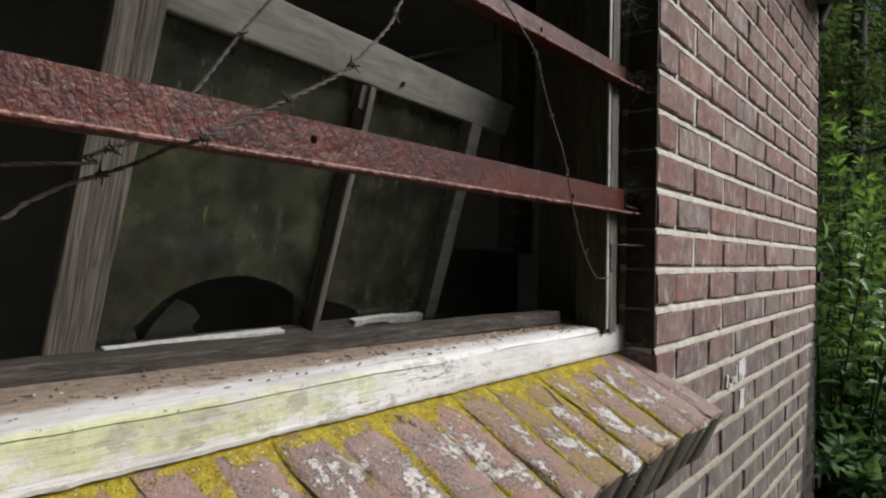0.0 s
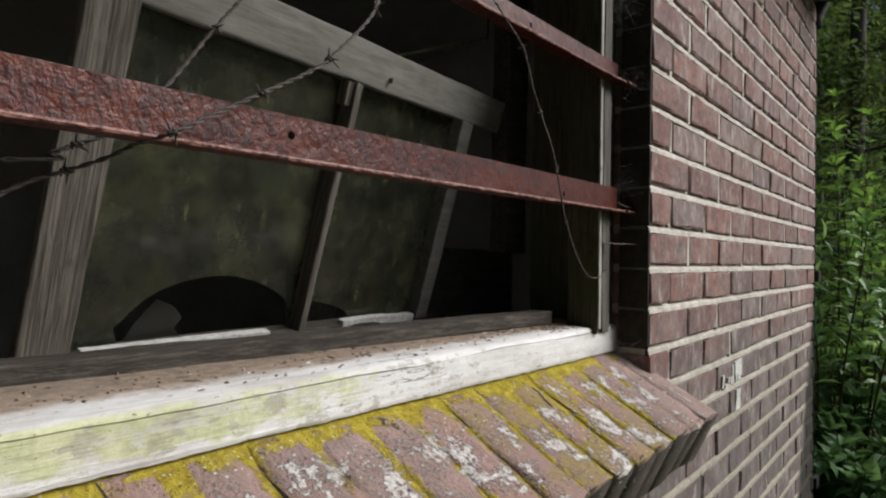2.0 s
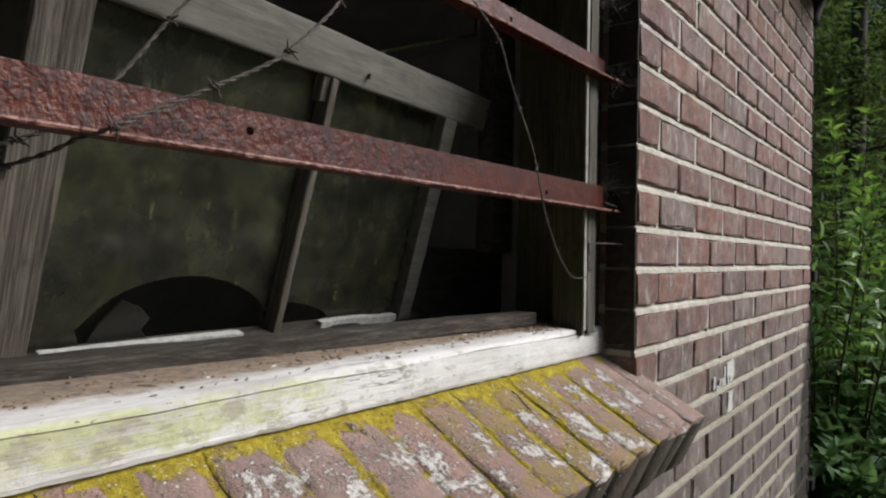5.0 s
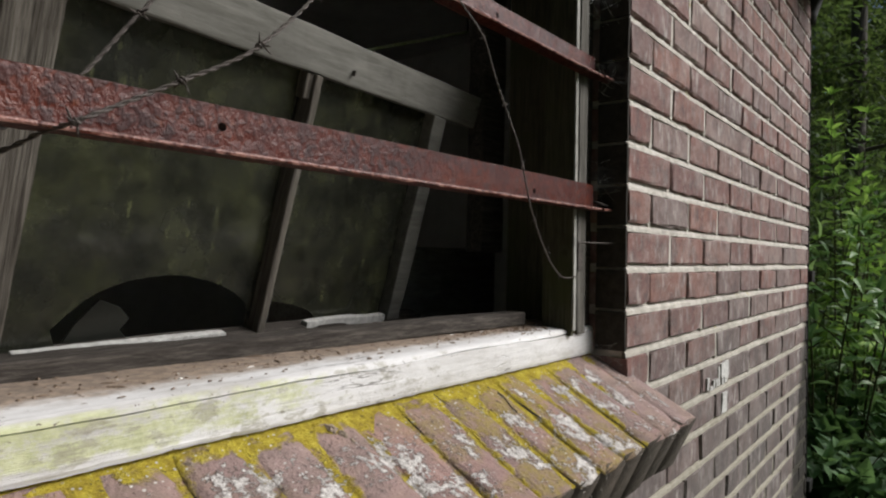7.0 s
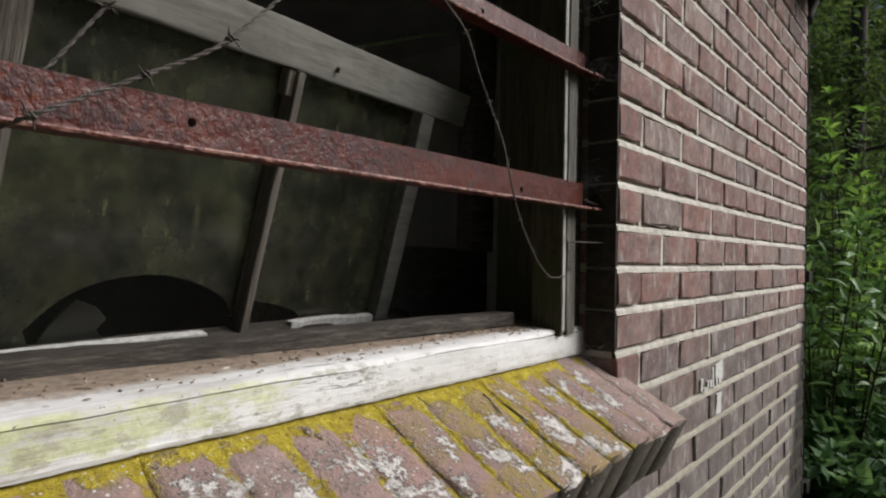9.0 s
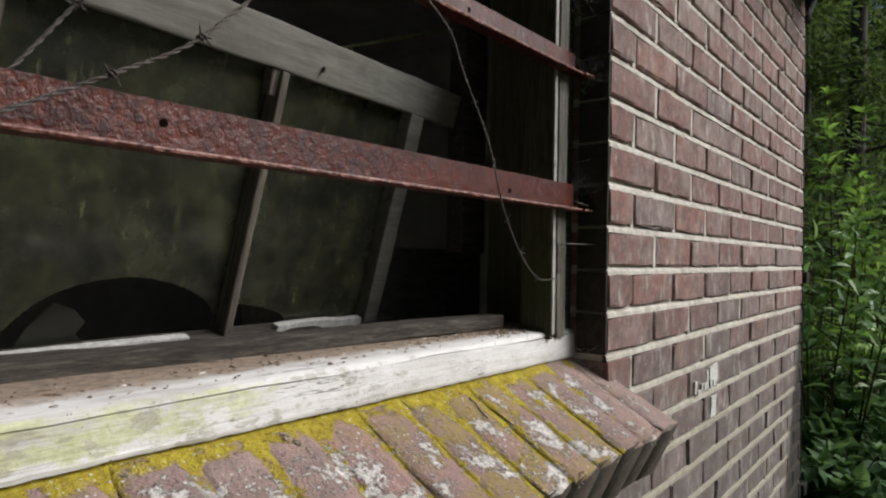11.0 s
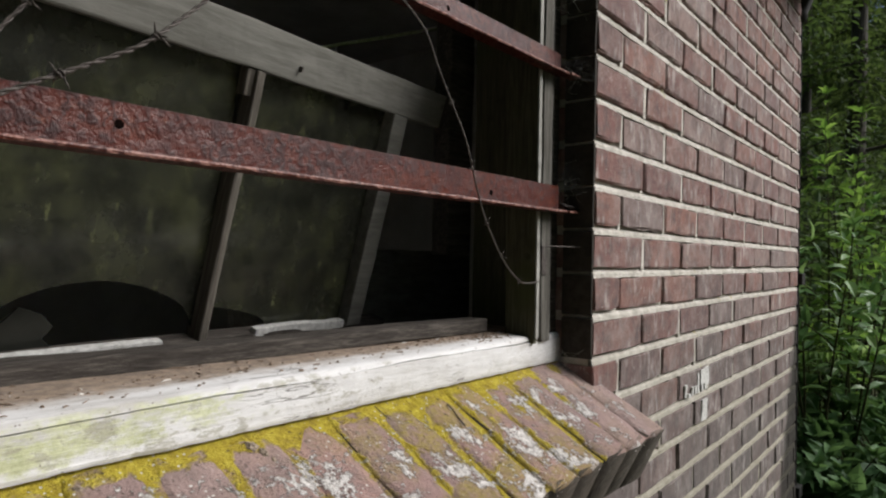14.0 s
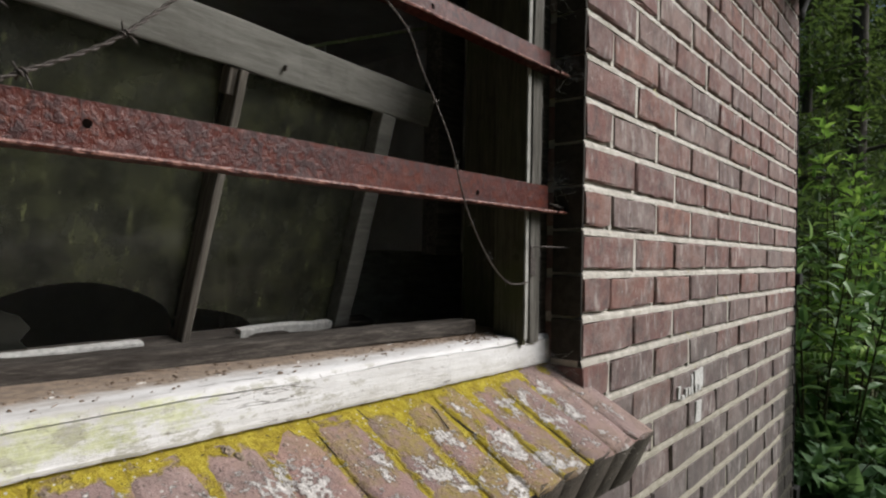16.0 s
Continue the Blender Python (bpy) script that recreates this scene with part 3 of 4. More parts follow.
def brick_mesh(name, lx, ly, lz, seed, rim=0.0045, rough=0.0012, nx=4, nz=2, smooth=True, ragged=0.0):
    """A brick with an uneven face towards -y, worn rims and its origin at the middle of the face."""
    rnd = random.Random(seed)
    verts, faces = [], []
    flat = 2.1 * rim

    def grid(i, j, inset):
        return (i / (nx - 1) - 0.5) * (lx - 2 * inset), (j / (nz - 1) - 0.5) * (lz - 2 * inset)

    for j in range(nz):
        for i in range(nx):
            x, z = grid(i, j, flat)
            verts.append((x + rnd.uniform(-1, 1) * rough, rnd.uniform(-1, 0.8) * rough, z + rnd.uniform(-1, 1) * rough))
    loop = [(i, 0) for i in range(nx)] + [(nx - 1, j) for j in range(1, nz)] + [(i, nz - 1) for i in range(nx - 2, -1, -1)] + [(0, j) for j in range(nz - 2, 0, -1)]
    m, n0 = len(loop), len(verts)
    for inset, depth in ((rim * 0.75, rim * 0.16), (0.0, rim), (0.0, ly)):
        for i, j in loop:
            x, z = grid(i, j, inset)
            chip = rnd.random() ** 6 * 0.004 if inset else 0.0
            if ragged and depth < ly:
                corner = i in (0, nx - 1) and j in (0, nz - 1)
                cut_in = rnd.random() ** 2.5 * 0.0042 * ragged + (0.0022 * ragged if corner else 0.0)
                x -= math.copysign(cut_in * (0.8 if corner else 0.25), x)
                z -= math.copysign(cut_in, z)
            verts.append((x + rnd.uniform(-1, 1) * rough, depth + chip + (rnd.uniform(-1, 1) * rough * 0.7 if depth < ly else 0), z + rnd.uniform(-1, 1) * rough))
    for j in range(nz - 1):
        for i in range(nx - 1):
            faces.append((j * nx + i, j * nx + i + 1, (j + 1) * nx + i + 1, (j + 1) * nx + i))
    for k in range(m):
        a, b = loop[k], loop[(k + 1) % m]
        faces.append((b[1] * nx + b[0], a[1] * nx + a[0], n0 + k, n0 + (k + 1) % m))
        for q in range(2):
            o = n0 + q * m
            faces.append((o + (k + 1) % m, o + k, o + m + k, o + m + (k + 1) % m))
    return mesh_of(name, verts, faces, smooth)


# sloping rowlock sill of bricks on edge
SILL_BACK, SILL_FRONT = Vector((0.074, 1.1500)), Vector((-0.118, 1.053))
SLOPE = math.degrees(math.atan2(SILL_BACK.y - SILL_FRONT.y, SILL_BACK.x - SILL_FRONT.x))


def brick_sill():
    base = thing("brick_sill", "sloping brick-on-edge sill crusted with yellow and white lichen", "brick sill", kind="structure")
    length = (SILL_BACK - SILL_FRONT).length
    rnd = random.Random(5)
    # brick face = the sloping top: local -y of the mesh looks up the slope's normal
    wide = [brick_mesh("rowlock_brick", 0.0732, 0.102, length, 40 + k, 0.0056, 0.0019, 3, 7, True, 0.8) for k in range(4)]
    narrow = [brick_mesh("rowlock_brick", 0.0652, 0.102, length, 50 + k, 0.0056, 0.0019, 3, 7, True, 0.8) for k in range(7)]
    mid = (SILL_BACK + SILL_FRONT) / 2
    # turn: local z runs up the slope, local -y is the normal of the top
    turn = Matrix.Rotation(radians(-(90 - SLOPE)), 4, "X")
    edge = 0.0449
    for k in range(28):
        step = 0.0768 if k < 4 else 0.0690
        x, edge = edge - step / 2, edge - step
        at = Matrix.Translation((x + rnd.uniform(-1, 1) * 0.0008, mid.x, mid.y)) @ turn @ pose(0, rnd.uniform(-1, 1) * 0.0015, rnd.uniform(-1, 1) * 0.003, rnd.uniform(-.35, .35), rnd.uniform(-.6, .6), rnd.uniform(-.8, .8))
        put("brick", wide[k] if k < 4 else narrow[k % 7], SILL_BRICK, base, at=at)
    bm = box_bm(-0.98, 0.98, 0.0038, 0.092, -length / 2 + 0.006, length / 2)
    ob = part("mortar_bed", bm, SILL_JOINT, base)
    ob.matrix_basis = Matrix.Translation((-0.945, mid.x, mid.y)) @ turn @ pose(0, 0, 0, 1.6)
    return base


brick_sill()


def lichen_bead():
    """A lumpy crust of lichen in the angle between timber and bricks."""
    verts, faces = [], []
    xs = np.linspace(-1.4, -0.075, 900)
    m = 6
    for x in xs:
        f = 0.62 + 0.35 * noise.noise((x * 9, 0, 0)) + 0.5 * noise.noise((x * 45, 3, 0)) + 0.8 * noise.noise((x * 170, 7, 1))
        f = min(1.2, max(0.1, f)) * min(1.0, max(0.1, (-0.06 - x) * 9))
        h, d = 0.0040 * f + 0.0004, 0.0115 * f + 0.002
        for k in range(m):
            t = k / (m - 1)
            y = 0.0665 - d * t
            rise = 0.0 if k == 0 else (1 - t) ** 1.2
            z = SILL_BACK.y + (y - SILL_BACK.x) * (SILL_BACK.y - SILL_FRONT.y) / (SILL_BACK.x - SILL_FRONT.x) - 0.0042 + h * rise + 0.0014 * noise.noise((x * 190, k * 0.9, 5)) * (0 < k < m - 1)
            verts.append((x, y, z))
    for i in range(len(xs) - 1):
        for k in range(m - 1):
            faces.append((i * m + k, i * m + k + 1, (i + 1) * m + k + 1, (i + 1) * m + k))
    tagged(put("lichen_crust", mesh_of("lichen_crust", verts, faces, True), MOSS), "bright yellow lichen crust along the foot of the timber sill", "lichen", kind="stuff")


lichen_bead()

# ---- the broken sash that leans inside the opening ----
SU, SV, SN = Vector((0.99400436, 0.10934048, 0.0)), Vector((0.02892814, -0.2629831, 0.96436666)), Vector((0.10544431, -0.95858466, -0.26456937))
SASH = Matrix((SU, -SN, SV)).transposed().to_4x4()
SASH.translation = (-0.5110989, 0.34889912, 1.21)


def pane_mesh(name, u0, u1, hole, v1=0.40):
    """A glass pane 3 mm thick, its lower edge along the points of the break."""
    outline = [(u0, hole[0][1])] + list(hole) + [(u1, hole[-1][1]), (u1, v1), (u0, v1)]
    clean = []
    for p in outline:
        if not clean or (abs(p[0] - clean[-1][0]) + abs(p[1] - clean[-1][1])) > 1e-5:
            clean.append(p)
    bm = bmesh.new()
    front = [bm.verts.new((u, 0.022, v)) for u, v in clean]
    f = bm.faces.new(front)
    got = bmesh.ops.extrude_face_region(bm, geom=[f])
    for v in [g for g in got["geom"] if isinstance(g, bmesh.types.BMVert)]:
        v.co.y += 0.003
    bmesh.ops.triangulate(bm, faces=bm.faces[:])
    bmesh.ops.recalc_face_normals(bm, faces=bm.faces[:])
    return bm


def bow(*points):
    """A rounded break through a few points of a pane, with a slightly ragged edge."""
    return [(p.x, p.z + 0.0009 * noise.noise((p.x * 60, 0, 1))) for p in smooth_path([(u, 0, v) for u, v in points], 0.006)]


def sash():
    s = thing("window_sash", "broken weathered window sash leaning inside the opening", "window sash", at=SASH)
    bm = box_bm(-0.4135, -0.3585, 0.0, 0.011, -0.03, 0.449, 0.0025, 24, 0.0018, 11)
    for v in bm.verts:
        v.co.x += (v.co.z - 0.2) * 0.035
    part("stile", bm, GREY_WOOD, s, "grey bare wooden stile")
    top = part("top_rail", box_bm(-0.3545, 0.43, 0.001, 0.040, 0.386, 0.448, 0.003, 30, 0.0018, 12), RAIL_WOOD, s, "flaking pale painted top rail")
    foot = part("bottom_rail", box_bm(-0.3625, 0.40, 0.001, 0.036, -0.045, -0.004, 0.003, 24, 0.0015, 13), DARK_WOOD, s)
    bm = box_bm(-0.0205, -0.0070, -0.002, 0.032, -0.01, 0.3855, 0.0025, 24, 0.0014, 14)
    for v in bm.verts:
        v.co.x += (v.co.z - 0.2) * 0.031
    part("glazing_bar", bm, GREY_WOOD, s, "thin weathered glazing bar")
    part("stile", box_bm(0.287, 0.324, -0.001, 0.034, -0.01, 0.3855, 0.0025, 24, 0.0016, 15), RAIL_WOOD, s)
    part("glazing_block", box_bm(-0.0275, -0.0150, 0.004, 0.022, 0.348, 0.3855, 0.002, 4, 0.001, 16), GREY_WOOD, s)
    hole1 = [(-0.362, -0.006), (-0.300, -0.006)] + bow((-0.309, 0.018), (-0.271, 0.055), (-0.223, 0.075), (-0.158, 0.081), (-0.095, 0.067), (-0.0455, 0.041), (-0.026, 0.006))
    hole2 = [(-0.018, 0.040)] + bow((0.012, 0.036), (0.0525, 0.0285), (0.098, 0.0135), (0.118, -0.002)) + [(0.284, -0.006)]
    g = part("pane", pane_mesh("pane", -0.3605, -0.0245, hole1), GLASS, s, "dirty green glass pane broken away in an arch")
    g2 = part("pane", pane_mesh("pane", -0.019, 0.285, hole2), GLASS, s, "dirty glass pane with streaks of algae")
    # glass shard left standing in the break
    bm = bmesh.new()
    pts = [(-0.288, -0.004), (-0.276, 0.016), (-0.2475, 0.046), (-0.222, 0.036), (-0.208, 0.020), (-0.219, 0.006), (-0.208, -0.006)]
    f = bm.faces.new([bm.verts.new((u, 0.033 + 0.15 * v, v)) for u, v in pts])
    got = bmesh.ops.extrude_face_region(bm, geom=[f])
    for v in [q for q in got["geom"] if isinstance(q, bmesh.types.BMVert)]:
        v.co.y += 0.003
    bmesh.ops.recalc_face_normals(bm, faces=bm.faces[:])
    part("shard", bm, SHARD_GLASS, g, "shard of glass left in the putty")
    # remains of white putty on the bottom rail
    for u0, u1, v0, v1, seed in ((-0.352, -0.082, -0.009, 0.0015, 21), (0.076, 0.280, -0.0105, 0.0040, 22)):
        part("putty_strip", box_bm(u0, u1, 0.0, 0.014, v0, v1, 0.0015, 40, 0.0028, seed), WHITE_PAINT, foot, "strip of cracked white putty")
    part("nail", box_bm(0.055, 0.0575, -0.006, 0.0, 0.401, 0.409), WIRE, top)
    return s


sash()


# ---- rusted security bars ----
def angle_bar(name, z0, z1, label, holes):
    """An angle iron: upright leg with holes, foot towards the outside; the leg stops short of the wall."""
    t = 0.0042
    b = thing(name, label, "iron bar", "rusted bars across the window")
    xs = np.linspace(-1.99, -0.036, 260)
    verts, faces = [], []
    prof = [(0.0330, z0), (0.0515 + t, z0), (0.0515 + t, z1), (0.0515 + t * 0.5, z1 + 0.0008), (0.0515, z1), (0.0515, (z0 + z1) / 2 + 0.008), (0.0515, (z0 + z1) / 2 - 0.006), (0.0515, z0 + t + 0.002), (0.0505, z0 + t), (0.0330, z0 + t), (0.0320, z0 + t * .5)]
    m = len(prof)
    for x in xs:
        for k, (y, z) in enumerate(prof):
            w = 0.0006 * noise.noise((x * 90, k * 2.1, z * 50)) + 0.0005 * noise.noise((x * 30, k, 0))
            verts.append((x, y + w, z + w))
    for i in range(len(xs) - 1):
        for k in range(m):
            faces.append((i * m + k, (i + 1) * m + k, (i + 1) * m + (k + 1) % m, i * m + (k + 1) % m))
    faces.append(tuple(range(m)))
    faces.append(tuple(range((len(xs) - 1) * m, len(xs) * m))[::-1])
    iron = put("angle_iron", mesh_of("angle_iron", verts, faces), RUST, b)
    # Downward faces take near-black rust: the shade under the bar is painted.
    iron.data.materials.append(SHADED_RUST)
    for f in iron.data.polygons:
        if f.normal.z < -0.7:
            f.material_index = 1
    part("foot_end", box_bm(-0.037, 0.012, 0.028, 0.050, z0 + 0.0002, z0 + t, 0.0012, 6, 0.0008, 31), RUST, b)
    # Near-black plugs paint the shade inside holes that aren't cut.
    for x, z in holes:
        bm = bmesh.new()
        bmesh.ops.create_cone(bm, cap_ends=True, segments=20, radius1=0.0046, radius2=0.0040, depth=0.004)
        bmesh.ops.transform(bm, matrix=pose(x, 0.0510 + 0.0021, z, 90), verts=bm.verts)
        part("bolt_hole", bm, HOLE, b, "dark bolt hole")
    return b


angle_bar("iron_bar", 1.4118, 1.4585, "rusty red angle-iron bar with pitted paint across the opening", [(-0.777, 1.4395), (-0.238, 1.430)])
angle_bar("iron_bar", 1.6505, 1.690, "rusty red angle-iron bar higher across the opening", [(-0.347, 1.673), (-0.78, 1.673)])


# ---- barbed wire ----
def barbed_wire(label, points, radius, barbs, turns=90.0, barb_size=0.011):
    w = thing("barbed_wire", label, "barbed wire", "barbed wires in the window")
    path = smooth_path(points, 0.0022)
    strands = []
    for phase in (0.0, PI):
        pts, s = [], 0.0
        for i, p in enumerate(path):
            d = (path[min(i + 1, len(path) - 1)] - path[max(i - 1, 0)]).normalized()
            a = d.cross(Vector((0.2, 0.9, 0.3))).normalized()
            b = d.cross(a)
            if i:
                s += (p - path[i - 1]).length
            ang = s * turns * 2 * PI / 2.2 + phase
            pts.append(p + (a * math.cos(ang) + b * math.sin(ang)) * radius * 0.95)
        strands.append(pts)
    for pts in strands:
        put("strand", mesh_of("strand", *tube(pts, radius, 6), True), WIRE, w)
    rnd = random.Random(int(radius * 1e6) + len(points))
    for q in barbs:
        q = Vector(q)
        i = min(range(1, len(path) - 1), key=lambda k: (path[k] - q).length)
        p, d = path[i], (path[i + 1] - path[i - 1]).normalized()
        a = d.cross(Vector((0.2, 0.9, 0.3))).normalized()
        b = d.cross(a)
        pieces = []
        # two windings and four points
        coil = []
        for k in range(25):
            t = k / 24
            ang = t * 4 * PI
            coil.append(p + d * (t - 0.5) * radius * 6.5 + (a * math.cos(ang) + b * math.sin(ang)) * radius * 2.3)
        pieces.append(tube(coil, radius * 0.85, 6))
        for k in range(4):
            ang = k * PI / 2 + rnd.uniform(-.5, .5)
            way = (a * math.cos(ang) + b * math.sin(ang) + d * rnd.uniform(-.6, .6)).normalized()
            start = p + d * (k - 1.5) * radius * 1.5 + way * radius
            size = barb_size * rnd.uniform(0.75, 1.15)
            pieces.append(tube([start, start + way * size * 0.7, start + way * size], 0, 6, True, [radius * 0.85, radius * 0.7, radius * 0.1]))
        put("barb", mesh_of("barb", *join(pieces), True), WIRE, w)
    return w


barbed_wire("rusty barbed wire slung in front of the iron bar", [(-0.60, 0.03, 1.70), (-0.683, 0.022, 1.603), (-0.716, 0.012, 1.560), (-0.767, 0.010, 1.508), (-0.796, 0.013, 1.486), (-0.836, 0.015, 1.462),
            (-0.875, 0.016, 1.4385), (-0.914, 0.014, 1.4155), (-0.922, 0.050, 1.411), (-0.938, 0.072, 1.3985), (-0.963, 0.084, 1.386), (-0.985, 0.088, 1.3765), (-1.012, 0.090, 1.360), (-1.05, 0.09, 1.336), (-1.25, 0.12, 1.25), (-1.92, 0.12, 1.23)], 0.0011,
            [(-0.767, 0.010, 1.508), (-0.836, 0.015, 1.462), (-0.914, 0.014, 1.4155), (-0.963, 0.084, 1.386), (-0.703, 0.016, 1.577)])
barbed_wire("rusty barbed wire slung behind the iron bar", [(-0.72, 0.09, 1.70), (-0.797, 0.10, 1.584), (-0.832, 0.10, 1.537), (-0.876, 0.10, 1.474), (-0.905, 0.10, 1.440), (-0.930, 0.10, 1.420), (-0.948, 0.10, 1.411), (-0.968, 0.10, 1.401), (-0.989, 0.10, 1.393), (-1.3, 0.10, 1.36), (-1.92, 0.09, 1.38)], 0.0011,
            [(-0.832, 0.10, 1.537), (-0.950, 0.10, 1.410)])
barbed_wire("thin rusty barbed wire hanging down to the jamb", [(-0.62, 0.0, 1.70), (-0.546, -0.004, 1.654), (-0.501, -0.005, 1.627), (-0.453, -0.003, 1.600), (-0.422, 0.002, 1.563), (-0.388, 0.008, 1.529), (-0.364, 0.004, 1.487), (-0.351, 0.002, 1.453),
            (-0.337, 0.003, 1.421), (-0.302, 0.012, 1.380), (-0.241, 0.025, 1.329), (-0.179, 0.038, 1.298), (-0.135, 0.047, 1.292), (-0.092, 0.053, 1.294)], 0.00075,
            [(-0.453, -0.003, 1.600), (-0.388, 0.008, 1.529), (-0.351, 0.002, 1.453), (-0.302, 0.012, 1.380), (-0.25, 0.024, 1.336), (-0.179, 0.038, 1.298)], 110.0, 0.008)


# ---- small iron, rod and inner post ----
def small_iron():
    rod = thing("iron_rod", "mossy green iron rod hung inside the opening", "rod")
    a, b = Vector((-0.27, 0.456, 1.715)), Vector((0.107, 0.456, 1.865))
    pts = [a + (b - a) * (k / 20) + Vector((0, 0, 0.0012 * noise.noise((k * 0.9, 1, 1)))) for k in range(21)]
    put("bar", mesh_of("bar", *tube(pts, 0.0036, 8), True), MOSSY_IRON, rod)
    put("hook", mesh_of("hook", *tube([a + (b - a) * 0.18, a + (b - a) * 0.18 + Vector((0.001, 0, -0.02))], 0.0022, 6), True), WHITE_PAINT, rod)
    put("hanger", mesh_of("hanger", *tube([b, b + Vector((0.004, 0.002, 0.16)), b + Vector((0.004, 0.002, TOP_Z - b.z))], 0.0022, 6), True), BLACK_IRON, rod)
    hook = thing("hinge_pin", "rusty hinge pin driven into the jamb", "hinge")
    put("pin", mesh_of("pin", *tube([(-0.082, 0.057, 1.352), (-0.066, 0.050, 1.3535), (0.004, 0.022, 1.3535)], 0.0014, 8), True), WIRE, hook)
    part("knuckle", box_bm(-0.085, -0.077, 0.052, 0.060, 1.333, 1.355, 0.002, 2, 0.001, 41), WIRE, hook)
    part("plate", box_bm(-0.080, -0.064, 0.0562, 0.0592, 1.305, 1.335, 0.001, 2, 0.0012, 42), WIRE, hook, "rust-stained hinge plate")
    bolt = thing("fixing_bolt", "old bolt stub at the end of the iron bar", "bolt")
    put("shank", mesh_of("shank", *tube([(-0.034, 0.050, 1.4285), (-0.008, 0.036, 1.4215)], 0.0028, 8), True), WIRE, bolt)
    post = part("inner_post", box_bm(-0.055, 0.02, 0.285, 0.325, 1.335, TOP_Z - 0.002, 0.003, 14, 0.003, 43), DARK_WOOD, None)
    tagged(post, "dark brown board hanging from the ceiling inside", "board")
    crate = thing("wooden_crate", "dusty wooden crate just inside the window", "crate")
    part("side", box_bm(-0.16, 0.30, 0.50, 0.53, 0.95, 1.345, 0.003, 6, 0.002, 44), DUSTY, crate)
    part("side", box_bm(-0.16, 0.30, 0.86, 0.89, 0.95, 1.345, 0.003, 6, 0.002, 45), DUSTY, crate)
    part("end", box_bm(-0.16, -0.13, 0.531, 0.859, 0.95, 1.345, 0.003, 6, 0.002, 46), DUSTY, crate)
    part("end", box_bm(0.27, 0.30, 0.531, 0.859, 0.95, 1.345, 0.003, 6, 0.002, 47), DUSTY, crate)
    bench = thing("workbench", "dusty workbench under the window", "workbench")
    part("top", box_bm(-1.6, 0.6, 0.44, 0.98, 0.90, 0.949, 0.004, 10, 0.002, 48), DUSTY, bench)
    for x in (-1.5, 0.5):
        for y in (0.48, 0.92):
            part("leg", box_bm(x - 0.035, x + 0.035, y - 0.035, y + 0.035, 0.031, 0.899, 0.003, 4, 0.001, 49), DUSTY, bench)


small_iron()


# ---- litter on the sill ----
def litter():
    rnd = random.Random(77)
    spots = [(-0.15, 0.105), (-0.13, 0.12), (-0.20, 0.12), (-0.26, 0.125), (-0.17, 0.095)]
    for nm, material, count, label, size in (("sill_litter", LITTER, 700, "dry leaf crumbs and dirt lying on the sill", 0.0029), ("paint_flakes", PALE_LITTER, 40, "pale flakes of paint lying on the sill", 0.0024)):
        verts, faces = [], []
        for k in range(count):
            if k % 2 == 0:
                cx, cy = rnd.choice(spots)
                x, y = rnd.gauss(cx, 0.04), cy + rnd.gauss(0.012, 0.016)
            else:
                x, y = rnd.uniform(-1.1, -0.09), 0.078 + abs(rnd.gauss(0, 0.045)) + (0.03 if rnd.random() < 0.6 else 0)
            x, y = min(x, -0.09), min(max(y, 0.076), 0.20)
            z = 1.2005 + max(0, y - 0.08) * 0.05
            r = size * rnd.uniform(0.25, 1.0) ** 1.4
            ln = rnd.uniform(1.0, 4.5) if rnd.random() < 0.3 else 1.0
            ang = rnd.uniform(0, PI)
            c, s = math.cos(ang), math.sin(ang)
            n0 = len(verts)
            for u, v, h in ((-ln, -.6, 0), (ln, -.5, .1), (ln * .8, .6, .0), (-ln * .7, .5, .2), (-ln * .4, -.2, .9), (ln * .5, .1, .7)):
                u, v, h = u + rnd.uniform(-.3, .3), v + rnd.uniform(-.3, .3), h
                verts.append((x + (u * c - v * s) * r, y + (u * s + v * c) * r, z + h * r * 0.9))
            faces += [(n0 + a, n0 + b, n0 + d) for a, b, d in ((0, 1, 4), (1, 5, 4), (1, 2, 5), (2, 3, 5), (3, 4, 5), (3, 0, 4), (0, 3, 2), (0, 2, 1))]
        tagged(put(nm, mesh_of(nm, verts, faces), material), label, "debris", kind="stuff")


litter()


def fallen_twig():
    t = thing("twig", "dark broken twig lying on the brick sill", "twig")
    slope = (SILL_BACK.y - SILL_FRONT.y) / (SILL_BACK.x - SILL_FRONT.x)

    def on(x, y, lift=0.0022):
        return Vector((x, y, SILL_BACK.y + (y - SILL_BACK.x) * slope + lift))

    main = smooth_path([on(-0.349, 0.038), on(-0.352, 0.026, 0.004), on(-0.355, 0.014), on(-0.361, -0.002, 0.004)], 0.003)
    put("stick", mesh_of("stick", *tube(main, 0, 6, True, [0.00095 * (1.0 + 0.35 * noise.noise((k * 0.8, 0, 0))) for k in range(len(main))]), True), TWIG, t)


TWIG = plain_material("dark_twig_bark", (0.025, 0.02, 0.016), (0.07, 0.055, 0.042), 300, 0.9)
fallen_twig()


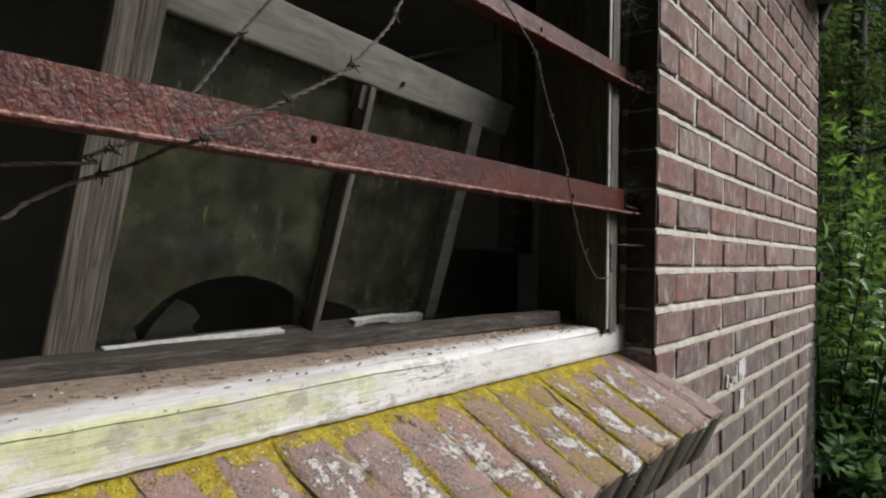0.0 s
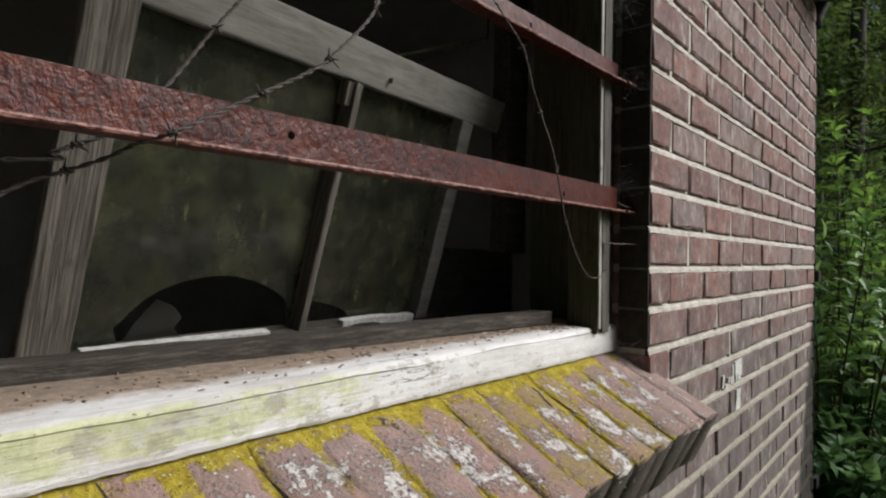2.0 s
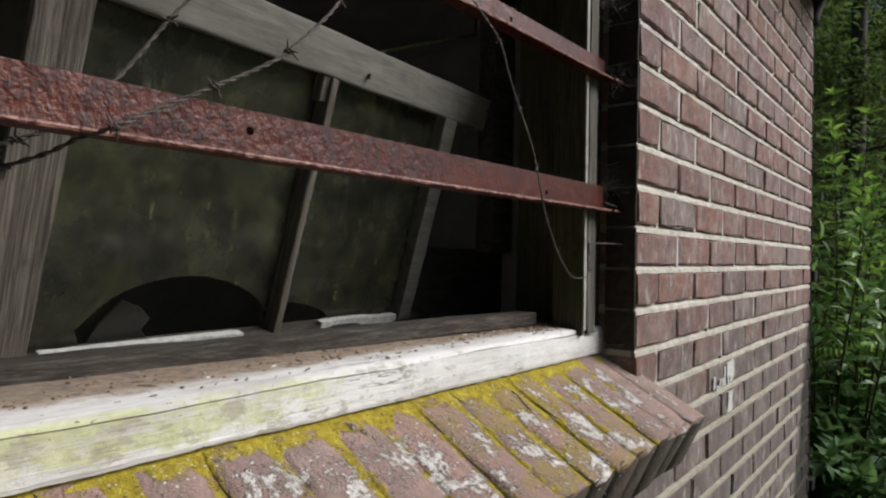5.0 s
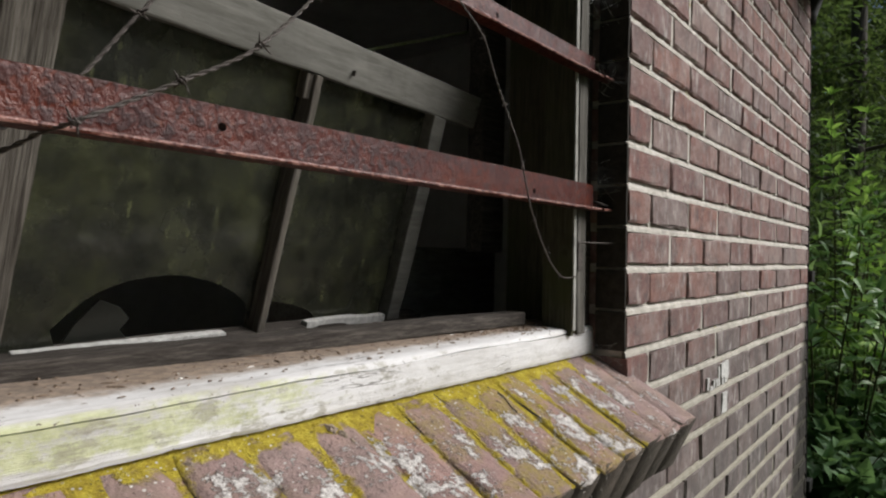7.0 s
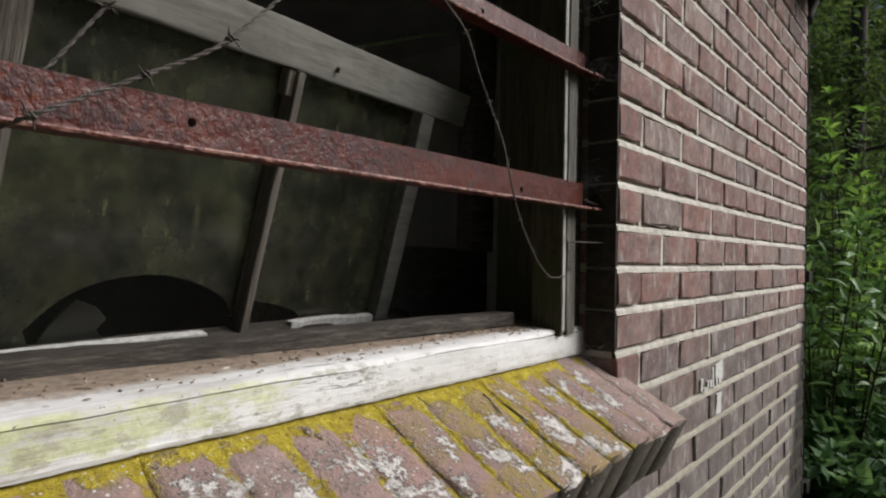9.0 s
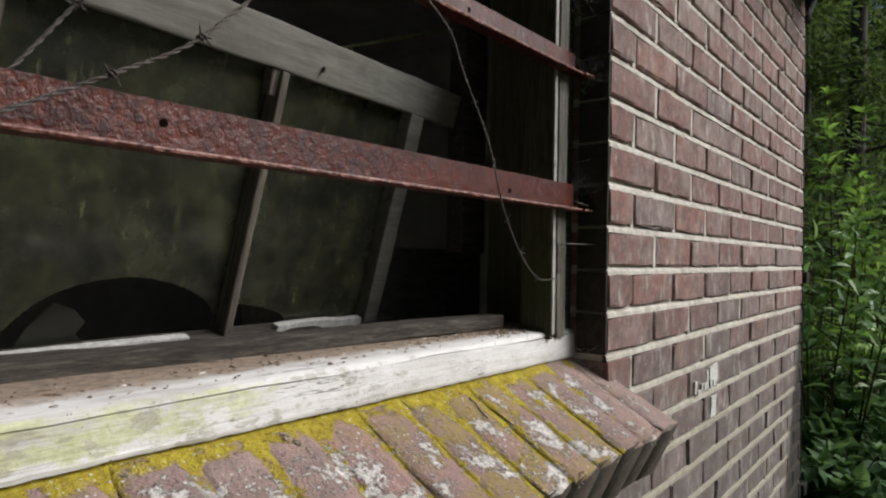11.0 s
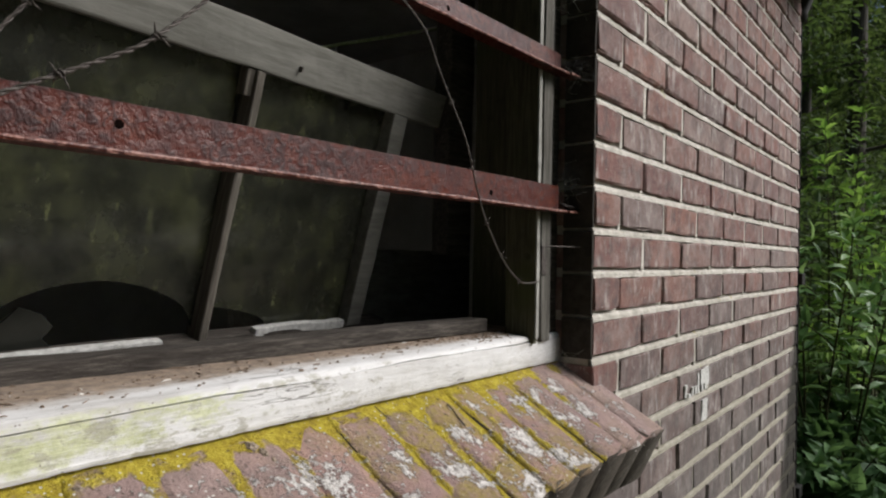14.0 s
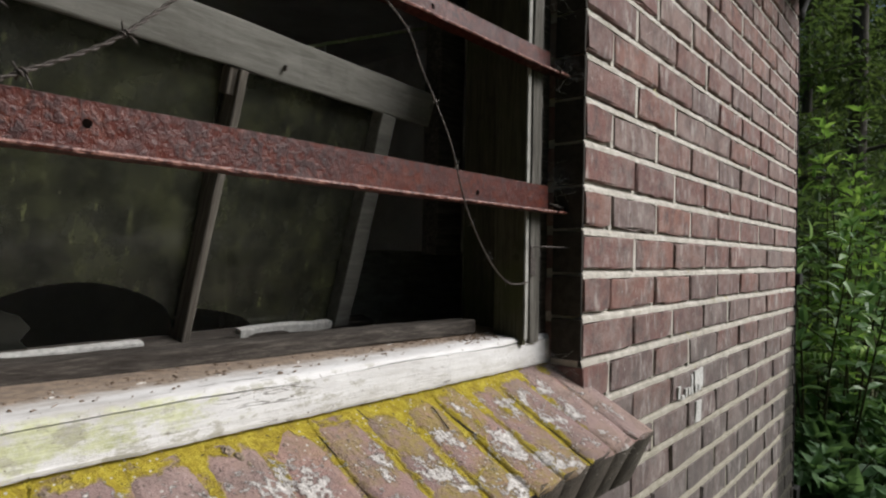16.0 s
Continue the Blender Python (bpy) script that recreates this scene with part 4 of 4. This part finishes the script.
# ---- clumps of dirt in the angle of the sill ----
def dirt_clumps():
    slope = (SILL_BACK.y - SILL_FRONT.y) / (SILL_BACK.x - SILL_FRONT.x)
    rnd = random.Random(31)
    for x, y, r in ((-0.641, 0.053, 0.0085), (-0.634, 0.041, 0.0065), (-0.630, 0.030, 0.0045), (-0.800, 0.052, 0.0085), (-0.792, 0.040, 0.0055), (-0.515, 0.034, 0.0045), (-0.507, 0.024, 0.0035)):
        bm = bmesh.new()
        bmesh.ops.create_icosphere(bm, subdivisions=2, radius=r * 0.7)
        for v in bm.verts:
            v.co *= 1 + 0.75 * noise.noise(v.co * (1.9 / r) + Vector((x * 70, y * 90, 0)))
            v.co = Vector((x + v.co.x * 0.85, y + v.co.y * 1.25, SILL_BACK.y + (y - SILL_BACK.x) * slope + v.co.z * 0.6 + v.co.y * 0.5))
        tagged(part("dirt_clump", bm, CLUMP, None), "crumbling brown dirt clump stuck on the lichened brick sill", "dirt clump", "dirt clumps on the brick sill")


CLUMP = plain_material("crumbling_dirt", (0.13, 0.10, 0.075), (0.46, 0.37, 0.29), 220, 0.95, 0, 1.0, 0.1)
dirt_clumps()


# ---- cobwebs in the corners of the reveal ----
def cobwebs():
    rnd = random.Random(9)
    for corner, spread, count, label in ((Vector((-0.006, 0.060, 1.140)), 0.05, 12, "dusty cobweb in the corner of the sill"), (Vector((-0.004, 0.040, 1.655)), 0.05, 11, "dusty cobweb at the end of the upper bar"),
                                         (Vector((-0.01, 0.06, 1.80)), 0.07, 12, "dusty cobweb between jamb and brick"), (Vector((-0.006, 0.05, 1.46)), 0.05, 8, "dusty cobweb at the end of the lower bar")):
        w = thing("cobweb", label, "cobweb", "cobwebs in the reveal")
        pieces = []
        for k in range(count):
            a = corner + Vector((rnd.uniform(-1, 0.05) * spread, 0.004, rnd.uniform(-.6, .9) * spread))
            b = Vector((-0.001, rnd.uniform(0.004, 0.055), corner.z + rnd.uniform(-.8, 1) * spread))
            m = (a + b) / 2 + Vector((0, 0, -rnd.uniform(0, .006)))
            pieces.append(tube([a, m, b], 0.00016, 3))
        put("threads", mesh_of("threads", *join(pieces)), WHITE_PAINT, w)
        verts, faces = [], []
        n = 9
        for i in range(n):
            for j in range(n):
                s, t = i / (n - 1), j / (n - 1)
                p = corner + Vector((-spread * (1 - s) * 0.8 * (1 - 0.5 * t), -0.045 * s * (1 - 0.3 * t) + 0.004, spread * (t - 0.25) * 0.9 + 0.006 * noise.noise((s * 3, t * 3, corner.z))))
                verts.append(p)
        for i in range(n - 1):
            for j in range(n - 1):
                faces.append((i * n + j, (i + 1) * n + j, (i + 1) * n + j + 1, i * n + j + 1))
        put("sheet", mesh_of("sheet", verts, faces, True), WEB, w)


cobwebs()


# ---- rain pipe at the far corner ----
def rain_pipe():
    p = thing("rain_pipe", "black iron rain pipe above an added dark strip at the wall corner", "rain pipe")
    x, y = END_X + 0.03, 0.036
    # Near-black strip added past the corner, standing in for shaded background.
    put("lower_pipe", mesh_of("lower_pipe", *tube([(x, y, -0.1), (x, y, 0.8), (x + 0.002, y, 1.6), (x, y, 2.30)], 0.015, 16), True), STRIP_BLACK, p)
    put("upper_pipe", mesh_of("upper_pipe", *tube([(x, y, 2.30), (x, y - 0.004, 2.34), (x + 0.005, 0.012, 2.40), (x + 0.005, -0.005, 2.44), (x + 0.005, -0.005, 2.52)], 0.030, 16), True), BLACK_IRON, p)
    for z in (0.40, 1.245):
        part("bracket", box_bm(END_X - 0.002, x + 0.028, 0.004, 0.06, z, z + 0.045, 0.002, 2, 0.001, 50), BLACK_IRON, p)


rain_pipe()


# ---- paint marks on the bricks ----
def paint_marks():
    m = thing("paint_mark", "unreadable white painted letters on one brick", "painted mark", at=pose(0, 0, 0, 0, 0, WALL_TURN))
    for k, (x, wd, z0, z1) in enumerate(((0.478, 0.014, 1.014, 1.044), (0.500, 0.016, 1.011, 1.020), (0.524, 0.012, 1.012, 1.034), (0.548, 0.014, 1.012, 1.030), (0.571, 0.011, 1.012, 1.060),
                                         (0.592, 0.030, 1.030, 1.066), (0.596, 0.012, 1.012, 1.030), (0.622, 0.034, 1.022, 1.068), (0.624, 0.014, 1.013, 1.022))):
        part("stroke", box_bm(x, x + wd, -0.0032, 0.001, z0, z1, 0.0008, 6, 0.0028, 60 + k), WHITE_PAINT, m)
    part("streak", box_bm(0.604, 0.642, -0.0032, 0.001, 0.938, 0.990, 0.0008, 6, 0.003, 70), WHITE_PAINT, m)


paint_marks()


# ---- vegetation ----
def leaves(base, way, up, size, width=0.55, fold=0.3):
    """Leaf blades as arrays: base points, directions along the blade, upper sides and lengths."""
    base, way, up, size = (np.asarray(a, float) for a in (base, way, up, size))
    way /= np.linalg.norm(way, axis=1)[:, None]
    side = np.cross(way, up)
    side /= np.linalg.norm(side, axis=1)[:, None] + 1e-9
    up = np.cross(side, way)
    L = size[:, None]
    n = len(base)
    def at(along, across, lift):
        return base + way * L * along + side * L * width * across + up * L * lift
    pts = np.stack([base, at(.28, .46, fold * .22), at(.62, .40, fold * .16), at(1, 0, -.18), at(.62, -.40, fold * .16), at(.28, -.46, fold * .22), at(.30, 0, -.01), at(.64, 0, -.05)], 1).reshape(-1, 3)
    k = np.arange(n)[:, None] * 8
    tri = np.concatenate([k + np.array([t]) for t in ([0, 1, 6], [1, 2, 7], [1, 7, 6], [2, 3, 7], [3, 4, 7], [4, 5, 7], [5, 6, 7], [5, 0, 6])], 1).reshape(-1, 3)
    return pts, tri


def leafy_shrub(seed, stems, height, lean, leaf, material, label, at, name="shrub", category="shrub", pairs=15, width=0.42, twigs=4, crown_from=0.3, spread=0.12, bend=0.0):
    """Upright or arching stems with leaf pairs set crosswise along them and a rosette at each tip."""
    rnd = np.random.RandomState(seed)
    e = thing(name, label, category, at=at)
    up = np.array([0, 0, 1.0])
    B, W, U, S, side_stems = [], [], [], [], []

    def dress(pts, count, start, size):
        n = len(pts) - 1
        for k in range(count):
            t = start + (1 - start) * (k + 0.5) / count
            i = min(int(t * n), n - 1)
            p, d = pts[i] + (pts[i + 1] - pts[i]) * (t * n - i), pts[i + 1] - pts[i]
            d = d / np.linalg.norm(d)
            a = np.cross(d, up + 0.01)
            a /= np.linalg.norm(a)
            b = np.cross(d, a)
            turn = k * PI / 2 + rnd.uniform(-.5, .5)
            for sg in (1, -1):
                o = (a * math.cos(turn) + b * math.sin(turn)) * sg
                B.append(p + o * 0.004)
                W.append(o + d * rnd.uniform(0.25, 0.9) + rnd.uniform(-.25, .25, 3) - up * rnd.uniform(0, 0.35))
                U.append(d + up * 0.7 + rnd.uniform(-.3, .3, 3))
                S.append(size * rnd.uniform(0.65, 1.1) * (1.0 - 0.35 * max(0, t - 0.75) / 0.25))
        for k in range(6):
            o = np.array([math.cos(k * 1.05), math.sin(k * 1.05), rnd.uniform(0.5, 1.6)])
            B.append(pts[-1]), W.append(o), U.append(up + rnd.uniform(-.3, .3, 3)), S.append(size * rnd.uniform(0.4, 0.75))

    for q in range(stems):
        ang = 2 * PI * q / stems + rnd.uniform(-.5, .5)
        way = np.array([math.cos(ang), math.sin(ang), 0])
        foot, h, out = way * rnd.uniform(0.2, 1) * spread, height * rnd.uniform(0.72, 1.0), lean * rnd.uniform(0.35, 1.0)
        wave = rnd.uniform(0, 6)
        pts = [foot + way * out * t ** 1.8 + np.array([0.015 * math.sin(6 * t + wave), 0.015 * math.cos(5 * t + wave), h * (t - bend * t * t)]) for t in np.linspace(0, 1, 11)]
        put("stem", mesh_of("stem", *tube(pts, 0, 6, True, list(np.linspace(0.008, 0.0018, 11))), True), STEM, e)
        dress(pts, pairs, crown_from, leaf)
        for k in range(twigs):
            t = rnd.uniform(crown_from, 0.9)
            p = pts[int(t * 10)]
            a = rnd.uniform(0, 2 * PI)
            ln = height * 0.22 * rnd.uniform(0.6, 1.2)
            twig = [p + np.array([math.cos(a), math.sin(a), 0]) * ln * f + up * ln * (0.75 * f - 0.25 * f * f) for f in np.linspace(0, 1, 5)]
            side_stems.append(tube(twig, 0, 5, False, [0.004, 0.0034, 0.0028, 0.002, 0.0012]))
            dress(twig, max(4, pairs // 3), 0.2, leaf * 0.95)
    if side_stems:
        tagged(put("twigwork", mesh_of("twigwork", *join(side_stems), True), STEM, e), kind="stuff")
    tagged(put("foliage", mesh_of("foliage", *leaves(B, W, U, S, width), False), material, e), kind="stuff")
    return e


def feathered_plant(seed, height, fronds, length, leaflet, material, label, at):
    """A bare stalk that carries a whorl of feathered leaves."""
    rnd = np.random.RandomState(seed)
    e = thing("feathered_plant", label, "plant", at=at)
    top = np.array([0.02, 0.01, height])
    put("stem", mesh_of("stem", *tube([(0, 0, -0.02), (0.01, 0, height * 0.5), tuple(top)], 0, 6, True, [0.008, 0.006, 0.004]), True), STEM, e)
    for q in range(fronds):
        a = q * 2 * PI / fronds + rnd.uniform(-.25, .25)
        way = np.array([math.cos(a), math.sin(a), 0])
        rachis = [top - np.array([0, 0, 0.05 * (q % 3)]) + way * length * t + np.array([0, 0, length * (0.42 * t - 0.5 * t * t)]) for t in np.linspace(0, 1, 9)]
        B, W, U, S = [], [], [], []
        for k in range(11):
            t = 0.14 + 0.84 * k / 10
            i = min(int(t * 8), 7)
            p, d = rachis[i] + (rachis[i + 1] - rachis[i]) * (t * 8 - i), rachis[i + 1] - rachis[i]
            d = d / np.linalg.norm(d)
            o = np.cross(d, [0, 0, 1.0])
            for sg in (1, -1):
                B.append(p), W.append(o * sg + d * 0.45 - np.array([0, 0, 0.22])), U.append(np.array([0, 0, 1.0]) + rnd.uniform(-.2, .2, 3)), S.append(leaflet * math.sin(PI * (0.2 + 0.7 * t)) * rnd.uniform(0.85, 1.1))
        f = put("frond", mesh_of("frond", *leaves(B, W, U, S, 0.30), False), material, e)
        put("rachis", mesh_of("rachis", *tube(rachis, 0, 5, True, list(np.linspace(0.0028, 0.001, 9))), True), STEM, f)
    return e


def tree(seed, height, girth, crown_low, leaf, count, material, label, at=None, reach=2.2):
    rnd = np.random.RandomState(seed)
    e = thing("tree", label, "tree", "forest trees", at=at)
    trunk = [np.array([0.12 * math.sin(2.1 * t + seed), 0.12 * math.cos(1.7 * t + seed) - 0.1, height * t - 0.1]) for t in np.linspace(0, 1, 14)]
    put("trunk", mesh_of("trunk", *tube(trunk, 0, 12, True, list(girth * np.linspace(1.15, 0.15, 14))), True), BARK, e)
    limbs, centres = [], []
    for k in range(26):
        t = crown_low + (1 - crown_low) * (k + rnd.uniform()) / 26
        i = min(int(t * 13), 12)
        p = trunk[i] + (trunk[i + 1] - trunk[i]) * (t * 13 - i)
        a = k * 2.4 + rnd.uniform(-.4, .4)
        r = reach * (1.15 - t) / (1.15 - crown_low) * rnd.uniform(0.6, 1.1)
        q = p + np.array([math.cos(a) * r, math.sin(a) * r, r * rnd.uniform(-0.05, 0.5)])
        mid = (p + q) / 2 + [0, 0, -0.06 * r]
        limbs.append(tube([p, mid, q], 0, 6, False, [girth * 0.3 * (1.1 - t), girth * 0.2 * (1.1 - t), 0.008]))
        for f in (0.35, 0.55, 0.75, 0.95):
            centres.append((p + (q - p) * f, 0.22 + 0.22 * reach / 2))
    for t in limbs:
        put("limb", mesh_of("limb", *t, True), BARK, e)
    pick = rnd.randint(0, len(centres), count)
    C = np.array([c for c, _ in centres])[pick]
    R = np.array([r for _, r in centres])[pick]
    v = rnd.normal(size=(count, 3))
    v /= np.linalg.norm(v, axis=1)[:, None]
    base = C + v * (R * rnd.uniform(0.1, 1.0, count) ** 0.6)[:, None] * [1.2, 1.2, 0.6]
    way = v * [1, 1, 0.3] + rnd.uniform(-.6, .6, (count, 3)) - [0, 0, 0.25]
    up = np.array([0, 0, 1.0]) + rnd.uniform(-.6, .6, (count, 3))
    tagged(put("crown", mesh_of("crown", *leaves(base, way, up, leaf * rnd.uniform(0.6, 1.2, count), 0.55)), material, e), kind="stuff")
    return e


def place(x, y, turn=0.0, s=1.0):
    return pose(x, y, -0.04, 0, 0, turn) @ Matrix.Diagonal((s, s, s, 1))


def vegetation():
    # close behind the corner of the building
    leafy_shrub(3, 5, 2.42, 0.20, 0.118, LEAF_BRIGHT, "tall green shrub with fresh upright shoots past the wall", place(2.98, 0.0), pairs=15, twigs=3, crown_from=0.35, spread=0.10)
    leafy_shrub(8, 8, 2.1, 0.55, 0.112, LEAF_GLOSSY, "arching shrub with glossy leaves beside the brick wall", place(2.50, 0.02, 40), pairs=14, twigs=2, crown_from=0.45, bend=0.18)
    leafy_shrub(14, 6, 1.75, 0.40, 0.115, LEAF_MID, "dense leafy bush behind the arching shrub", place(3.35, 0.22, 75), pairs=13, twigs=3, crown_from=0.2, bend=0.1)
    feathered_plant(6, 1.0, 7, 0.30, 0.11, LEAF_BRIGHT, "yellow-green plant with feathered leaves at the forest edge", place(2.72, -0.055, 20))
    second = feathered_plant(7, 0.80, 6, 0.22, 0.075, LEAF_MID, "green plant with feathered leaves in the undergrowth", place(2.95, 0.10, 50))
    for x, y, t, k in ((3.3, -0.10, 100, 1.15), (3.7, 0.2, 220, 1.3)):
        c = copy_thing(second, place(x, y, t))
        c.scale = (k, k, k)
    broad = leafy_shrub(21, 7, 0.74, 0.34, 0.135, LEAF_BLUE, "broad-leaved low plant at the foot of the wall", place(2.22, -0.02), "undergrowth_plant", "plant", pairs=6, width=0.60, twigs=2, crown_from=0.25, spread=0.10, bend=0.15)
    for x, y, t, k in ((2.08, -0.20, 70, 0.85), (2.45, -0.18, 140, 1.05), (2.10, 0.16, 200, 1.0), (2.62, 0.10, 260, 1.2), (2.85, -0.22, 20, 1.1), (3.05, 0.28, 320, 1.25), (2.35, -0.48, 95, 0.9), (2.70, -0.60, 180, 1.0), (3.2, -0.45, 240, 1.15), (2.0, -0.48, 300, 0.75)):
        c = copy_thing(broad, place(x, y, t))
        c.scale = (k, k, k)
    # farther into the wood
    mid = leafy_shrub(5, 11, 1.9, 0.75, 0.125, LEAF_SHADE, "dense green bush on the forest edge", place(4.6, -0.55), pairs=14, twigs=4, crown_from=0.12, spread=0.3, bend=0.12)
    for x, y, t, k in ((4.3, 0.35, 30, 0.9), (5.2, 0.15, 10, 1.0), (6.2, 0.3, 60, 1.2), (6.6, 0.9, 130, 1.35), (3.9, -1.2, 200, 0.9), (7.4, 0.4, 260, 1.5), (7.8, 1.3, 20, 1.5), (5.6, -1.4, 80, 1.1), (5.4, 1.3, 310, 1.3), (8.8, 0.9, 150, 1.7), (4.1, 1.2, 10, 1.0)):
        c = copy_thing(mid, place(x, y, t))
        c.scale = (k, k, k)
    # trees
    a = tree(1, 11, 0.16, 0.22, 0.13, 9000, LEAF_DEEP, "slender forest tree with a dense green crown", place(10.6, 0.97))
    b = tree(2, 9, 0.10, 0.08, 0.12, 9000, LEAF_SHADE, "young forest tree leafy to the ground", place(9.2, 2.2))
    rnd = random.Random(4)
    spots = [(13.5, 2.0), (11.5, 3.4), (15.5, 1.0), (16, 3.2), (18.5, 2.0), (21, 4.5), (22, 1.2), (24, 3.2), (26, 1.8), (27, 2.4), (29, 4.4), (31, 1.4), (33, 3.2),
             # Unseen trees, added to cut sky light from the left and fill reflections.
             (-6.0, -9.5), (-3.0, -10.5), (-0.5, -11.5), (-4.6, -3.6), (-5.6, -6.2), (-2.8, -7.4), (-7.2, -1.6), (-4.8, -1.2), (-9.0, -7.0), (-10.5, -3.5), (-1.5, -14), (4.5, -17), (10, -16), (-7, -13), (-11, 1.0), (-9.5, 5.0), (-5, 8.5), (0.5, 9), (5.5, 7.5), (8.5, 6)]
    for i, (x, y) in enumerate(spots):
        c = copy_thing(a if i % 3 == 0 else b, place(x, y, rnd.uniform(0, 360)))
        k = rnd.uniform(0.85, 1.25)
        c.scale = (k, k, k)


vegetation()

# ---- bricks ----
def wall_bricks():
    joint_x, joint_z, depth = 0.0085, 0.0145, 0.10
    full = [brick_mesh("stretcher", PITCH - joint_x, depth, COURSE - joint_z, 100 + k, 0.0026, 0.0014, 7, 2, False, 1.0) for k in range(24)]
    half = [brick_mesh("half_brick", PITCH / 2 - joint_x, depth, COURSE - joint_z, 130 + k, 0.0026, 0.0014, 5, 2, False, 1.0) for k in range(10)]
    cut = {}
    rnd = random.Random(21)
    far, lumps = [], []
    for k in range(-18, 14):
        z = DATUM + (k + 0.5) * COURSE
        odd = k % 2 != 0
        x = -15 * PITCH + (PITCH / 2 if odd else 0.0) - PITCH
        spans = []
        while x < END_X - 0.02:
            a, b = x, x + PITCH
            x = b
            if b <= LEFT_X:
                continue
            a, b = max(a, LEFT_X), min(b, END_X + joint_x / 2)
            opening = DATUM + k * COURSE > 1.03 - COURSE * 0.6 and DATUM + (k + 1) * COURSE < OPEN_TOP + 0.02
            if opening and a < OPEN_R - 1e-6 and b > OPEN_L + 1e-6:
                if b > OPEN_R + 1e-6:
                    spans.append((OPEN_R - joint_x / 2, b))
                if a < OPEN_L - 1e-6:
                    spans.append((a, OPEN_L + joint_x / 2))
                continue
            spans.append((a - (joint_x / 2 if abs(a - OPEN_R) < 1e-6 and opening else 0), b))
        for a, b in spans:
            width = b - a - joint_x
            if width < 0.012:
                continue
            deep = rnd.choice((0.002, 0.003, 0.004, 0.0075, 0.0095))
            if b < END_X - 0.01:
                lumps.append((b + rnd.gauss(0, 0.0006), deep, z))
            near = a > -0.50 and z > 0.25 and (a > -0.01 or z < 1.0)
            at = Matrix.Translation(((a + b) / 2, rnd.gauss(0, 0.0011), z + rnd.gauss(0, 0.0008))) @ pose(0, 0, 0, rnd.gauss(0, .5), rnd.gauss(0, .35), rnd.gauss(0, .35))
            if abs(width - (PITCH - joint_x)) < 0.002:
                me = rnd.choice(full)
            elif abs(width - (PITCH / 2 - joint_x)) < 0.003:
                me = rnd.choice(half)
            else:
                key = round(width, 3)
                if key not in cut:
                    cut[key] = brick_mesh("cut_brick", width, depth, COURSE - joint_z, 160 + len(cut), 0.0026, 0.0014, 4, 2, False, 1.0)
                me = cut[key]
            if near:
                put("brick", me, BRICK, wall, at=at)
            else:
                far.append(([at @ v.co for v in me.vertices], [tuple(p.vertices) for p in me.polygons]))
    # bed joints: weathered back under the upper brick, full at the lower one
    for k in range(-17, 15):
        z = DATUM + k * COURSE
        x0 = LEFT_X if z < 1.0 else OPEN_R + 0.003
        xs = np.arange(x0, END_X - 0.004, 0.006)
        verts, faces = [], []
        for x in xs:
            w = 0.0016 * noise.noise((x * 38, k * 5.1, 0)) + 0.0012 * noise.noise((x * 130, k * 3.3, 4))
            lip = 0.0016 * noise.noise((x * 60, k * 2.7, 9))
            verts += [(x, 0.03, z - 0.0085), (x, 0.0012 + w * 0.8, z - 0.0085), (x, 0.0022 + w, z - 0.001 + lip), (x, 0.0052 + 1.5 * w, z + 0.0034 + lip), (x, 0.0125, z + 0.0078), (x, 0.03, z + 0.0085)]
        for i in range(len(xs) - 1):
            faces += [(i * 6 + j, i * 6 + j + 1, i * 6 + j + 7, i * 6 + j + 6) for j in range(5)]
        put("mortar_joint", mesh_of("mortar_joint", verts, faces), MORTAR, wall)
    # upright joints, some full, some washed out
    pieces = []
    for x, y, z in lumps:
        h = COURSE / 2 - 0.004
        pieces.append(([(x + sx * 0.006, yy + (0.0012 * noise.noise((x * 50, z * 90, sz)) if yy == y else 0), z + sz * h) for yy in (y, 0.03) for sz in (-1, 1) for sx in (-1, 1)],
                       [(0, 1, 3, 2), (4, 6, 7, 5), (0, 2, 6, 4), (1, 5, 7, 3), (2, 3, 7, 6), (0, 4, 5, 1)]))
    tagged(put("upright_joints", mesh_of("upright_joints", *join(pieces)), MORTAR, wall), kind="stuff")
    # thin near-black plates over the brick ends in the reveal
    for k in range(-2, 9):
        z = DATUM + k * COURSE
        part("reveal_brick", box_bm(-0.0035, 0.003, 0.0020, 0.0595, z + 0.0025, z + COURSE - 0.0025, 0.001, 3, 0.0012, 80 + k), DARK_BRICK, wall, "near-black brick end in the reveal")
    rest = put("brickwork", mesh_of("brickwork", *join(far)), BRICK_FAR, wall, "red brickwork round the window")
    tagged(rest, kind="stuff")


wall_bricks()
